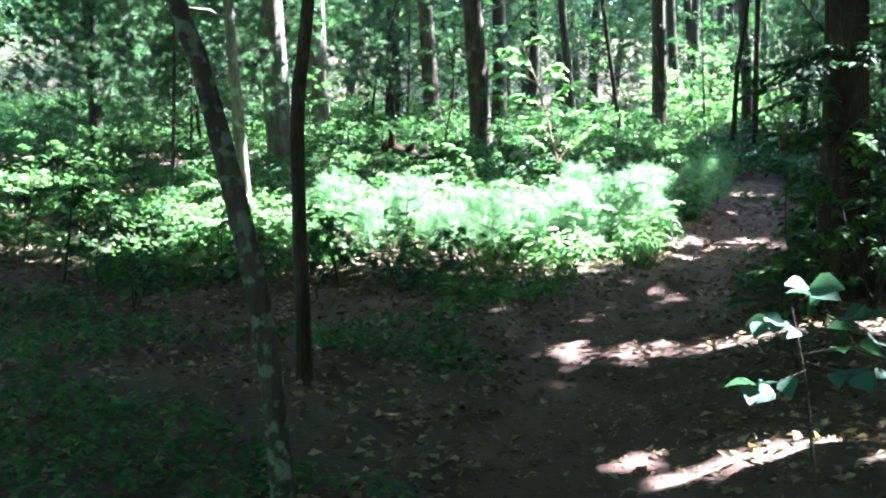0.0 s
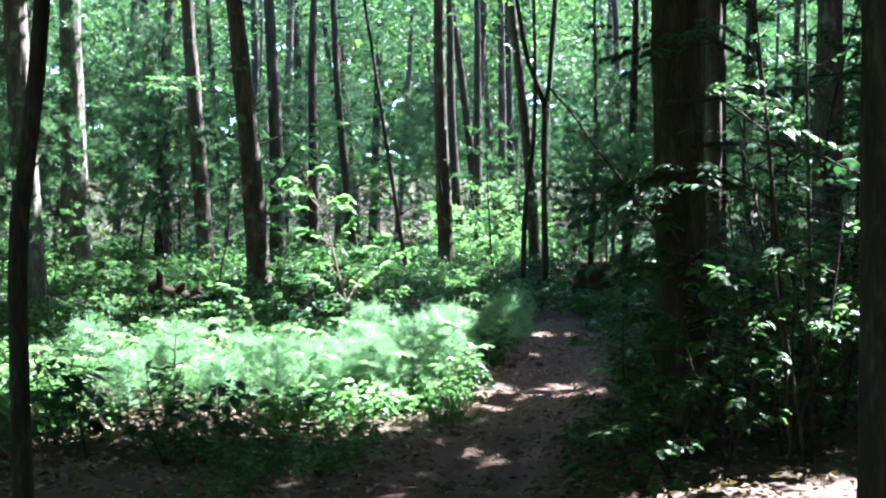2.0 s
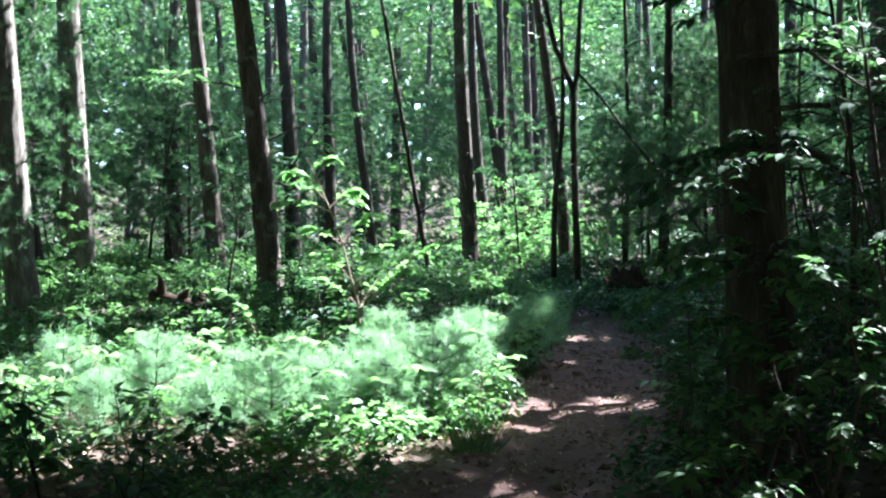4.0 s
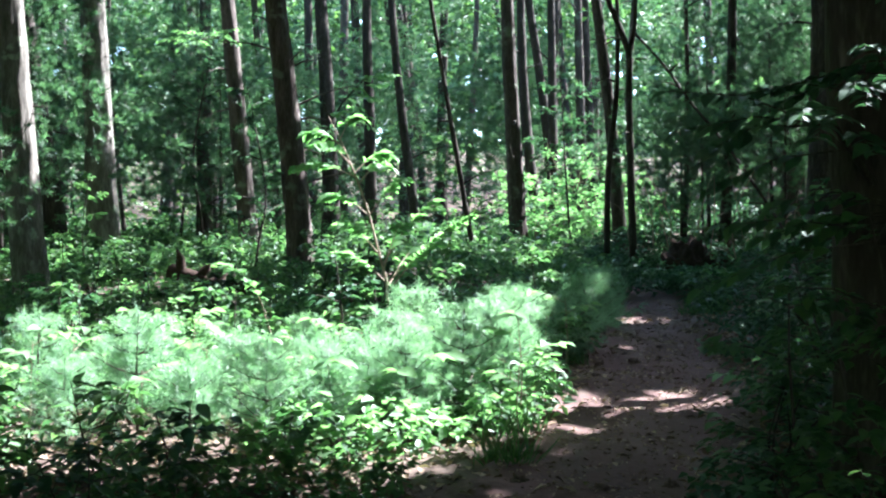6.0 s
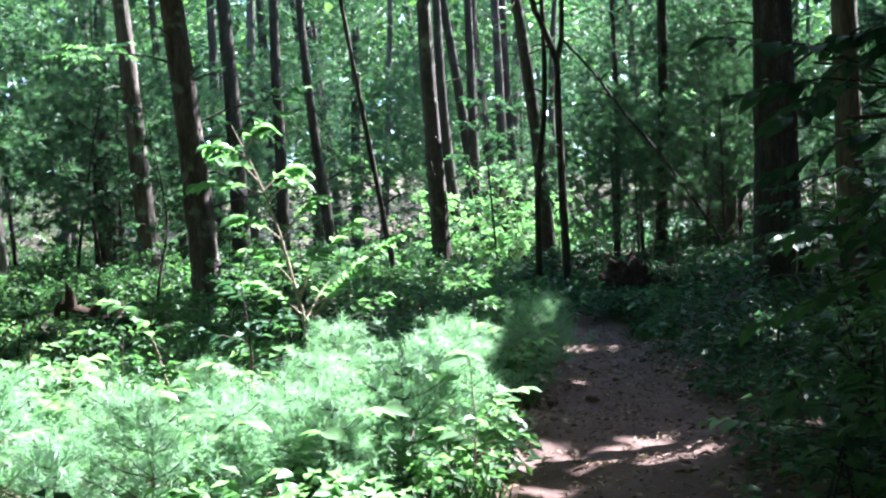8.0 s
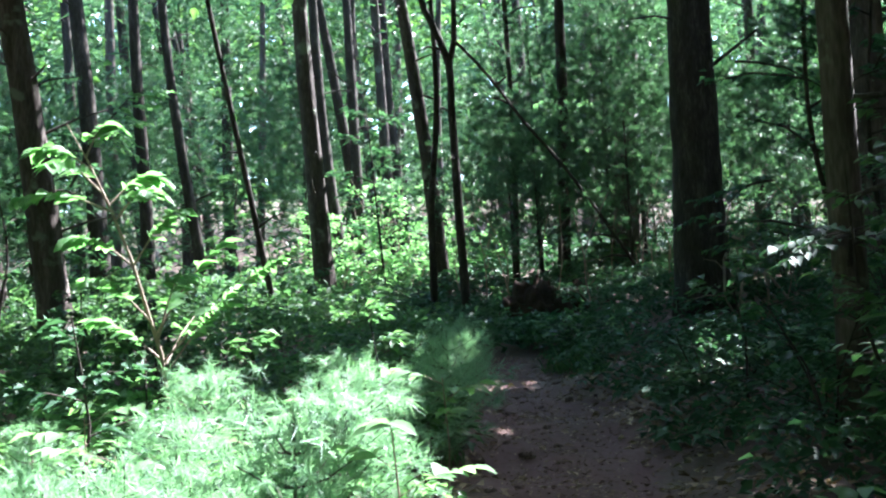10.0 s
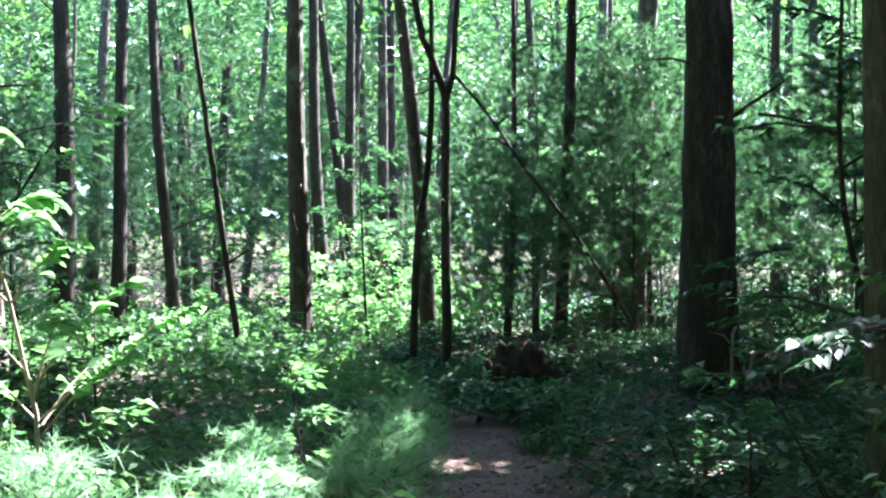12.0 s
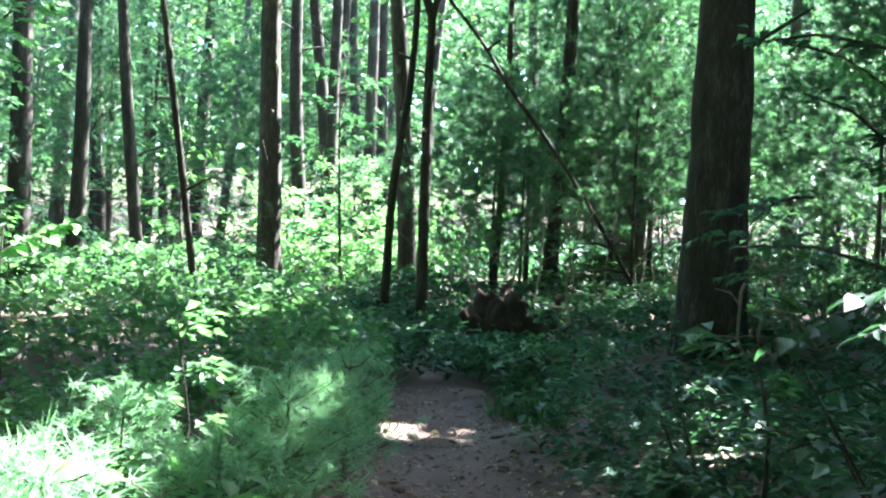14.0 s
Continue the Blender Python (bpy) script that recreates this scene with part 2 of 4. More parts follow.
def gz(x, y):
    return float(ground_z(x, y))


def grid_axis(lo, mid0, mid1, hi, fine, coarse):
    return np.concatenate([np.linspace(lo, mid0, coarse)[:-1], np.arange(mid0, mid1, fine), np.linspace(mid1, hi, coarse)])


gx, gy = grid_axis(-400, -9, 14, 400, 0.14, 26), grid_axis(-400, -1, 30, 400, 0.14, 26)
GX, GY = np.meshgrid(gx, gy)
GZ = ground_z(GX, GY)
jit = rng.normal(0, 0.012, GZ.shape)
gv = np.stack([GX, GY, GZ + jit], -1).reshape(-1, 3)
nx = len(gx)
ii = (np.arange(len(gy) - 1)[:, None] * nx + np.arange(nx - 1)[None]).ravel()
gf = np.stack([ii, ii + 1, ii + nx + 1, ii + nx], 1)
gc = gv[gf].mean(1)
edge = np.abs(gc[:, 0] - trail_x(gc[:, 1])) + 0.16 * np.sin(gc[:, 1] * 2.3) + 0.12 * np.sin(gc[:, 1] * 5.1 + 1)
on_trail = (edge < np.interp(gc[:, 1], [16, 18.5, 20.2, 20.8, 21.4, 22.5, 24.5], [0.72, 0.64, 0.42, 0.34, 0.24, 0.16, 0.0])) & (gc[:, 1] < 24.5)
ground = ob_mesh("ground", gv, gf, [SOIL, TRAIL], smooth=True, index=on_trail.astype(int))
tagged(ground, "brown forest floor with a bare trodden dirt trail", "ground", kind="structure")


# ---- trees ----
# openings in the leaf roof, as the places on the ground that the sun reaches: x, y, half widths
OPENINGS = [(0.3, 14.5, 3.35, 2.9), (-0.6, 15.6, 2.4, 1.2), (1.0, 12.6, 1.8, 0.8), (1.75, 12.0, 1.2, 0.7), (3.15, 5.0, 1.6, 0.55), (1.4, 17.3, 1.2, 0.9), (2.9, 16.8, 1.1, 0.85), (6.6, 32.6, 3.4, 3.0), (7.8, 31.0, 2.6, 1.9),
            (-5.0, 21.3, 2.9, 0.9), (-5.3, 28.2, 3.2, 1.0), (10.0, 32.5, 2.0, 2.0), (0.75, 1.7, 0.7, 0.36), (-6.0, 18.0, 2.0, 1.5), (3.9, 8.15, 1.65, 0.66), (0.5, 16.9, 2.3, 1.3), (4.1, 13.7, 1.05, 0.5), (5.8, 20.6, 0.3, 0.13)]
# narrower, broken ones
FLECKS = [(2.9, 13.0, 1.2, 1.0), (4.3, 16.4, 0.6, 0.3), (8.0, 21.2, 0.6, 0.28), (7.85, 18.9, 0.9, 0.3), (7.8, 17.85, 0.7, 0.25), (2.3, 7.95, 1.1, 0.35), (2.5, 9.6, 0.9, 0.3), (2.95, 10.6, 0.9, 0.3), (8.2, 20.6, 0.8, 0.45), (7.1, 18.5, 0.8, 0.4), (5.4, 14.2, 0.8, 0.4), (4.9, 12.6, 0.7, 0.3), (6.1, 20.6, 1.0, 0.6), (10.6, 24.8, 1.1, 0.8), (9.8, 20.7, 0.6, 0.35), (13.0, 24.0, 2.0, 2.0), (1.2, 25.5, 1.8, 1.0), (5.2, 29.3, 2.2, 1.6), (0.0, 21.5, 2.5, 1.5), (13.5, 29.5, 2.5, 2.5), (-3.6, 13.7, 2.8, 1.5), (3.4, 17.3, 1.5, 1.0), (6.8, 21.8, 0.45, 0.3), (-1.2, 17.5, 2.6, 1.2), (-3.5, 16.0, 2.0, 1.0), (2.2, 18.8, 1.4, 0.7), (-0.5, 40.0, 5.0, 3.0), (13.5, 41.5, 4.5, 3.0), (15.0, 35.0, 3.5, 3.0), (3.0, 30.5, 2.0, 1.6), (11.8, 27.5, 1.5, 0.8), (-3.0, 24.5, 2.0, 1.0)]


def sunlit(p, level=0.9, openings=None):
    s = np.array(SUN_TO)
    q = p - s[None] * ((p[:, 2] - level) / s[2])[:, None]
    wob = 1 + 0.22 * np.sin(q[:, 0] * 2.9 + q[:, 1] * 1.7) + 0.18 * np.sin(q[:, 1] * 4.3 - q[:, 0] * 2.1)
    hit = np.zeros(len(p), bool)
    for x, y, a, b in openings or OPENINGS:
        hit |= ((q[:, 0] - x) / a) ** 2 + ((q[:, 1] - y) / b) ** 2 < wob
    fleck = np.zeros(len(p), bool)
    for x, y, a, b in () if openings else FLECKS:
        fleck |= ((q[:, 0] - x) / a) ** 2 + ((q[:, 1] - y) / b) ** 2 < wob
    dapple = np.sin(q[:, 0] * 4.3 + 1.5 * np.sin(q[:, 1] * 3.1)) + np.sin(q[:, 1] * 8.3 + q[:, 0] * 1.9)
    return hit | fleck & (dapple > -0.6)


TREES = []


def tree(name, label, x, y, r, points, mat=None, height=14.0, stubs=4, seed=1, flare=0.5, rough=0.10, limbs=2, group=""):
    """points: offsets (dx, dy) of the stem at heights above its foot."""
    z = gz(x, y) - 0.12
    base = tagged(new(name), label, "tree", group)
    base.location = (x, y, z)
    pts, rad = [], []
    for h, dx, dy in points:
        pts.append((dx, dy, h))
        rad.append(r * max(0.22, 1 - 0.72 * h / height))
    p = Pile().add(*tube(pts, rad, 40 if r > 0.15 and y < 31 else 16 if r > 0.11 else 10, rough, seed, flare))
    p.build("trunk", [mat or BARK], base, True)
    rr = random.Random(seed)
    top = pts[-1]
    for i in range(stubs):
        h = rr.uniform(1.6, 7.0)
        j = max(k for k in range(len(pts)) if pts[k][2] <= h)
        j = min(j, len(pts) - 2)
        s = (h - pts[j][2]) / (pts[j + 1][2] - pts[j][2])
        cx, cy = pts[j][0] * (1 - s) + pts[j + 1][0] * s, pts[j][1] * (1 - s) + pts[j + 1][1] * s
        a, ln = rr.uniform(0, 6.28), rr.uniform(0.25, 1.1) * (1 if r > 0.1 else 0.6)
        e = (cx + math.cos(a) * ln, cy + math.sin(a) * ln, h + ln * rr.uniform(-0.25, 0.5))
        m = ((cx + e[0]) / 2 + rr.uniform(-0.05, 0.05), (cy + e[1]) / 2, (h + e[2]) / 2 + 0.06)
        Pile().add(*tube([(cx, cy, h), m, e], [0.022, 0.015, 0.006], 6)).build("dead_branch", [mat or BARK], base, True)
    for i in range(limbs):
        a, h = rr.uniform(0, 6.28), height * rr.uniform(0.55, 0.8)
        k = h / height
        cx, cy = top[0] * k, top[1] * k
        e = (cx + math.cos(a) * 2.4, cy + math.sin(a) * 2.4, h + 1.6)
        Pile().add(*tube([(cx, cy, h), ((cx + e[0]) / 2, (cy + e[1]) / 2, h + 0.5), e], [r * 0.35, r * 0.25, 0.02], 7)).build("limb", [mat or BARK], base, True)
    TREES.append((base, x + top[0] * 0.7, y + top[1] * 0.7))
    return base


def lean(top_dx, top_dy, height=14.0, bend=0.0, phase=0.0):
    return [(h, top_dx * h / height + bend * math.sin(h * 0.55 + phase), top_dy * h / height) for h in (0, 0.8, 2, 3.5, 5, 7, 10, height)]


tree("tree", "leaning grey-barked tree with lichen beside the trail", -0.645, 3.95, 0.052, [(0, 0, 0), (0.5, -0.05, 0), (1.0, -0.125, 0), (1.5, -0.24, 0), (2.0, -0.38, 0), (2.6, -0.56, 0), (5, -0.95, 0.1), (9, -1.3, 0.2)],
     BARK_LICHEN, 9, 1, 3, 0.4, 0.16)
tree("tree", "slim dark-barked upright young tree in shade", -0.83, 6.7, 0.052, [(0, 0, 0), (0.7, -0.03, 0), (1.4, -0.06, 0), (1.95, -0.065, 0), (2.6, 0.0, 0), (5, 0.1, 0.1), (9, 0.2, 0.2)], BARK_DARK, 9, 2, 5, 0.3, 0.10)
tree("tree", "slender pale grey tree trunk in the undergrowth", -2.42, 15.6, 0.085, lean(-1.2, 0.2, 12), BARK_GREY, 12, 4, 7)
tree("tree", "thick grey-brown tree trunk with sunlit bark", -2.72, 22.2, 0.24, lean(-1.07, 0.3), BARK_GREY, 14, 3, 8)
tree("tree", "thick pine trunk with one sunlit side", -2.70, 29.3, 0.32, lean(-0.6, 0.2), BARK_GREY, 14, 5, 9)
tree("tree", "dark leaning trunk behind paler trees", -3.70, 30.5, 0.24, lean(-2.0, 0.2), BARK_DARK, 14, 3, 10)
tree("tree", "tall dark pine trunk leaning a little", 1.06, 25.0, 0.22, lean(-1.35, 0.1, bend=0.04), BARK, 14, 12, 11)
tree("tree", "tall dark pine trunk in deep shade", 0.1, 30.0, 0.20, lean(-1.2, 0.2), BARK, 14, 7, 12)
tree("tree", "dark trunk with a crooked stem far back", -0.95, 36.0, 0.15, lean(-1.2, 0, bend=0.12), BARK_DARK, 14, 6, 13)
tree("tree", "straight pine trunk with a pale bark scar", 5.50, 30.0, 0.185, lean(-0.2, 0.0, bend=0.06, phase=1.5), BARK, 14, 4, 14)
tree("tree", "thin dark leaning pole of a young tree", 4.35, 27.8, 0.055, lean(-1.8, 0.0, 11), BARK_DARK, 11, 3, 15, 0.2)
tree("tree", "slim dark crooked tree beside the mound", 6.50, 26.4, 0.06, [(0, 0, 0), (1, 0.01, 0), (2, 0.05, 0), (3, 0.18, 0), (3.5, 0.22, 0), (4.2, 0.27, 0.1), (6, 0.3, 0.3), (10, 0.2, 0.5)], BARK_DARK, 10, 4, 16, 0.3)
tree("tree", "mid-sized tree with rough brown bark", 7.66, 29.7, 0.15, lean(-1.2, 0.0, 13, 0.06), BARK, 13, 4, 17)
forked = tree("tree", "slim tree forked high above the mound", 6.87, 25.95, 0.075, [(0, 0, 0), (1.0, -0.02, 0), (2.2, -0.04, 0), (3.4, -0.05, 0), (4.05, -0.05, 0), (4.75, -0.28, 0.1), (5.3, -0.42, 0.2), (8, -0.8, 0.4), (11, -1.0, 0.6)], BARK_DARK, 11, 3, 18, 0.3)
Pile().add(*tube([(-0.05, 0, 4.0), (0.06, 0.02, 4.4), (0.12, 0.05, 5.4), (0.3, 0.1, 7.5), (0.5, 0.2, 9.5)], [0.05, 0.045, 0.04, 0.03, 0.015], 9)).build("limb", [BARK_DARK], forked, True)
tree("tree", "dark straight mid-sized trunk on the bank", 9.14, 27.7, 0.115, lean(0.6, 0.0, 13, 0.04), BARK_DARK, 13, 4, 19)
tree("tree", "thin straight tree among bushes", 8.7, 28.8, 0.06, lean(0.2, 0.0, 11, 0.05), BARK, 11, 3, 20, 0.2)
tree("tree", "brown trunk behind sunny leaves", 12.6, 34.6, 0.16, lean(0.6, 0.0), BARK, 14, 4, 21)
tree("tree", "sturdy brown pine trunk on the bank", 11.3, 29.9, 0.25, lean(1.1, 0.1), BARK, 14, 4, 22)
big_pine = tree("tree", "massive dark pine trunk on the bank", 8.90, 22.4, 0.33, lean(0.3, 0.0), BARK_DARK, 15, 7, 23, 0.35)
for k, (x, y, r, dx, b) in enumerate([(1.82, 33.0, 0.21, -0.5, 0.05), (2.6, 33.5, 0.15, 0.4, 0.1), (3.75, 33.0, 0.12, -1.1, 0.08), (6.75, 33.6, 0.14, -1.0, 0.1), (7.35, 34.5, 0.13, -0.3, 0.04), (13.4, 31.0, 0.2, 0.5, 0.03)]):
    tree("tree", "dark slim trunk rising among far leaves", x, y, r, lean(dx, 0.0, 14, b, k), BARK_DARK, 14, 4, 30 + k, 0.3, 0.10, 1, "trunks in the middle wood")
tree("tree", "straight dark pine trunk beside the trail", 5.72, 14.5, 0.115, lean(0.15, 0.0), BARK, 14, 3, 24)
tree("tree", "broad brown pine trunk behind bank bushes", 10.5, 21.0, 0.28, lean(0.3, 0.0), BARK, 14, 3, 25)
tree("tree", "massive dark trunk overhung by leafy twigs", 3.46, 9.5, 0.20, lean(-0.35, 0.0), BARK_DARK, 14, 4, 26, 0.45)
tree("tree", "dark trunk close beside the trail", 2.38, 4.75, 0.13, lean(0.1, 0.0), BARK_DARK, 13, 0, 27)
Pile().add(*tube([(0.24, 0, 3.22), (0.62, 0.02, 3.48), (1.1, 0.05, 3.8)], [0.03, 0.024, 0.012], 8)).build("dead_branch", [BARK_DARK], big_pine, True)
for k, (x, y, r, dx, b) in enumerate([(7.5, 35.0, 0.14, -1.6, 0.05), (8.6, 37.0, 0.15, -0.2, 0.0), (9.1, 38.0, 0.16, -0.3, 0.04), (9.6, 36.0, 0.10, 0.4, 0.1), (1.6, 40, 0.17, -0.4, 0.05), (2.3, 39, 0.17, 0.3, 0.0),
                                      (4.3, 42, 0.13, -0.8, 0.15), (5.2, 45, 0.15, -0.9, 0.1), (3.4, 46, 0.12, 0.5, 0.1), (14.3, 30, 0.12, 0.3, 0.05), (17, 33, 0.16, 0.2, 0.0), (-5.2, 33, 0.2, -0.5, 0), (-7.0, 26, 0.15, -1.5, 0.1)]):
    tree("tree", "slim forest trunk far back among leaves", x, y, r, lean(dx, 0.0, 14, b, k), BARK if k % 2 else BARK_DARK, 14, 3, 40 + k, 0.3, 0.08, 1, "trunks far back")
# many of these stand out of view, added to carry the leaf roof
rt = random.Random(21)
spots = []
while len(spots) < 95:
    x, y = rt.uniform(-22, 40), rt.uniform(-14, 66)
    if -3 < y < 38 and -3.0 - 0.30 * max(y, 0) < x < 4.0 + 0.85 * max(y, 0):
        continue
    if abs(x) < 3 and y < 6 or any((x - a) ** 2 + (y - b) ** 2 < 6 for a, b in spots):
        continue
    spots.append((x, y))
while len(spots) < 122:
    x, y = rt.uniform(-8, 24), rt.uniform(33, 50)
    if 5.2 < x < 10.5 and y < 37 or any((x - a) ** 2 + (y - b) ** 2 < 2.5 for a, b in spots):
        continue
    spots.append((x, y))
for k, (x, y) in enumerate(spots):
    tree("tree", "slim forest trunk far back among leaves", x, y, rt.choice((0.06, 0.08, 0.11, 0.14, 0.19)), lean(rt.uniform(-1.4, 1.0), rt.uniform(-0.6, 0.6), 14, rt.uniform(0, 0.12), k),
         rt.choice((BARK, BARK_DARK, BARK_DARK)), 14, 2, 60 + k, 0.3, 0.06, 1, "trunks far back")

# crowns: the leaf roof, shared out among the trees that carry it
# mostly out of view; added to keep the sun off outside the openings
rc = np.random.default_rng(11)
NC = 2750
cl = np.stack([rc.uniform(-24, 42, NC), rc.uniform(-16, 66, NC), rc.uniform(7.5, 15.0, NC)], 1)
cl = np.concatenate([cl, np.stack([rc.uniform(-9, 22, 1100), rc.uniform(-8, 28, 1100), rc.uniform(8, 13.0, 1100)], 1), np.stack([rc.uniform(-16, 34, 800), rc.uniform(34, 66, 800), rc.uniform(8, 18.0, 800)], 1)])
roof = []
for c in cl:
    p = rc.normal(0, 1, (90, 3)) * np.array([1.0, 1.0, 0.5]) + c
    roof.append(p)
roof = np.concatenate(roof)
gap = sunlit(roof)
gap |= (roof[:, 1] < 2) & (roof[:, 0] < 3) & (rc.uniform(0, 1, len(roof)) < 0.35)
patchy = np.sin(roof[:, 0] * 0.42 + 1.2 + 0.8 * np.sin(roof[:, 1] * 0.21)) + np.sin(roof[:, 1] * 0.36 + roof[:, 0] * 0.13)
gap |= (roof[:, 1] > 33) & (patchy > 0.55) & (rc.uniform(0, 1, len(roof)) < 0.9)
roof = roof[~gap]
roof[:, 2] += np.interp(roof[:, 1], RISE_Y, RISE_Z) * 0.8
foot = np.array([(a, b) for _, a, b in TREES])
owner = np.concatenate([np.argmin((q[:, None, 0] - foot[None, :, 0]) ** 2 + (q[:, None, 1] - foot[None, :, 1]) ** 2, 1) for q in np.array_split(roof, 12)])
for i, (base, _, _) in enumerate(TREES):
    mine = roof[owner == i]
    if len(mine) < 10:
        continue
    pine = base.location.y > 28 and i % 3 > 0
    v, f = random_leaves(mine - np.array(base.location), np.where(mine[:, 1] < 28, 0.52, 0.48 if pine else 0.26), 0.5, np.where(mine[:, 1] < 28, 0.62, 0.14 if pine else 0.6), r=rc)
    ob_mesh("crown", v, f, [NEEDLE_SHADE if pine else CANOPY], base)

# ---- far woods ----
NW = 260000
wy = rc.uniform(35, 84, NW)
wx = 7 + (wy * 0.66) * rc.uniform(-1, 1, NW)
wz = np.interp(wy, RISE_Y, RISE_Z) + rc.uniform(0, 1, NW) ** 1.7 * 21
h0 = wz - np.interp(wy, RISE_Y, RISE_Z)
clump = np.sin(wx * 0.9 + 2 * np.sin(wy * 0.5)) + np.sin(wz * 1.1 + wx * 0.4 + 1.5 * np.sin(wy * 0.35)) + 0.8 * np.sin(wy * 0.8 + wz * 0.5) + 0.5 * np.sin(wx * 2.7 + wz * 2.1)
keep = ~sunlit(np.stack([wx, wy, wz], 1), 0.9, OPENINGS[6:8]) | (wy > 44) | (h0 < 2.5)
keep &= (clump > 0.25) | (h0 < 0.8)
feathery = np.sin(wx * 0.55 + 1.7 * np.sin(wy * 0.31)) + np.sin(wz * 0.8 + wy * 0.45) > -0.35
for soft, size, ratio, mat, label in ((True, 0.46, 0.11, NEEDLE_SHADE, "distant feathery pine boughs filling the forest background"), (False, 0.23, 0.6, CANOPY, "distant broadleaf foliage filling the forest background")):
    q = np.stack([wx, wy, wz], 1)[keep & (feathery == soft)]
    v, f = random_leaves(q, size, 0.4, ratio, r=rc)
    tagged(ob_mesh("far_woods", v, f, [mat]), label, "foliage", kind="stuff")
ang = rc.uniform(0, 2 * math.pi, 40000)
rad = rc.uniform(84, 96, 40000)
v, f = random_leaves(np.stack([np.cos(ang) * rad, 25 + np.sin(ang) * rad, rc.uniform(-1, 34, 40000) + np.clip(np.sin(ang), 0, 1) * 9], 1), 3.4, 0.2, 0.7, r=rc)
tagged(ob_mesh("backdrop", v, f, [CANOPY]), "distant wall of green forest all around", "backdrop", kind="structure")

# ---- undergrowth ----
def shrub(name, label, seed, x, y, height, spread, leaves, size, mat, fine=False, stems=1, category="shrub", group="", turn=0.0, bark=None):
    """Stems with ascending side shoots and paired leaves."""
    r = np.random.default_rng(seed)
    base = tagged(new(name), label, category, group)
    base.matrix_basis = pose(x, y, gz(x, y) - 0.03, 0, 0, turn)
    pos, dirs = [], []
    for s in range(stems):
        a0 = r.uniform(0, 6.28)
        out = spread * (0.15 if stems == 1 else 0.5)
        tip = np.array([math.cos(a0) * out, math.sin(a0) * out, height * r.uniform(0.85, 1.0)])
        mid = tip * 0.5 + np.array([r.normal(0, 0.05), r.normal(0, 0.05), 0]) * height
        tr = 0.006 + 0.006 * height
        Pile().add(*tube([(tip * 0.0), mid * 0.5, mid, tip], [tr, tr * 0.8, tr * 0.6, tr * 0.25], 6)).build("stem", [bark or TWIG], base, True)
        nb = max(5, int(3 + height * 2.0))
        for b in range(nb):
            u = 0.22 + 0.78 * (b + r.uniform(0, 0.6)) / nb
            st = mid * (u * 2) if u < 0.5 else mid + (tip - mid) * (u * 2 - 1)
            a = a0 + b * 2.4 + r.normal(0, 0.3)
            ln = spread * (1.05 - 0.65 * u) * r.uniform(0.7, 1.1)
            en = st + np.array([math.cos(a) * ln, math.sin(a) * ln, ln * r.uniform(0.05, 0.4)])
            md = (st + en) / 2 + np.array([0, 0, ln * 0.08])
            Pile().add(*tube([st, md, en], [tr * 0.4, tr * 0.3, tr * 0.12], 4)).build("branch", [bark or TWIG], base, True)
            k = max(3, int(leaves / nb / stems))
            for j in range(k):
                w = r.uniform(0.2, 1.02)
                pp = (st * (1 - w) + md * w) if w < 0.5 else st + (en - st) * w + np.array([0, 0, ln * 0.05])
                pos.append(pp + r.normal(0, 0.25 * size, 3))
                sd = 1 if j % 2 else -1
                dirs.append((math.cos(a + sd * r.uniform(0.3, 1.2)), math.sin(a + sd * r.uniform(0.3, 1.2)), r.normal(-0.12, 0.22)))
    pos, dirs = np.array(pos), np.array(dirs)
    n = len(pos)
    nrm = np.stack([r.normal(0, 0.28, n), r.normal(0, 0.28, n), np.ones(n)], 1)
    L = size * r.uniform(0.65, 1.2, n)
    v, f = leaf_arrays(pos, dirs, nrm, L, L * 0.52, fine)
    ob_mesh("foliage", v, f, [mat], base)
    return base


def scatter(thing, places, rnd, lo=0.75, hi=1.25):
    for x, y in places:
        s = rnd.uniform(lo, hi)
        copy_thing(thing, pose(x, y, gz(x, y) - 0.03, 0, 0, rnd.uniform(0, 360)) @ Matrix.Scale(s, 4))


rs = random.Random(5)
kinds = []
for k in range(4):
    kinds.append(shrub("sapling", "young broadleaf sapling with layered green leaves", 100 + k, (-6, 14, -9, 16)[k], (27, 38, 33, 41)[k], 3.6 + 0.5 * k, 1.3, 420, 0.17, (LEAF, LEAF_SHADE, LEAF_SHADE, LEAF_SHADE)[k], group="saplings in the wood", category="sapling", bark=BARK_DARK))
places = []
while len(places) < 76:
    y = rs.uniform(23, 46)
    x = rs.uniform(-4 - 0.35 * y, 4 + 0.85 * y)
    if any((x - a) ** 2 + (y - b) ** 2 < 1.0 for a, b in places) or (y < 30 and 3.5 < x < 8) or (6 < x < 14 and 30.5 < y < 37.5):
        continue
    places.append((x, y))
for k in range(4):
    scatter(kinds[k], places[k::4], rs, 0.6, 1.3)
low = []
for k in range(4):
    low.append(shrub("bush", "low leafy bush of the forest floor", 200 + k, (-3, -5, 10, -1.5)[k], (18, 14, 24, 21)[k], 0.8 + 0.15 * k, 0.55, 190, 0.095, (LEAF, LEAF, LEAF_SHADE, LEAF)[k], group="bushes of the forest floor", category="bush", bark=BARK_DARK))
places = []
while len(places) < 262:
    y = rs.uniform(9.6, 33)
    x = rs.uniform(-3.0 - 0.32 * y, 5 + 0.75 * y)
    d = x - float(trail_x(y))
    if -1.0 < d < 1.0 and y < 27 or any((x - a) ** 2 + (y - b) ** 2 < 0.25 for a, b in places) or (y < 10.9 and d < 0 and x > -0.5):
        continue
    places.append((x, y))
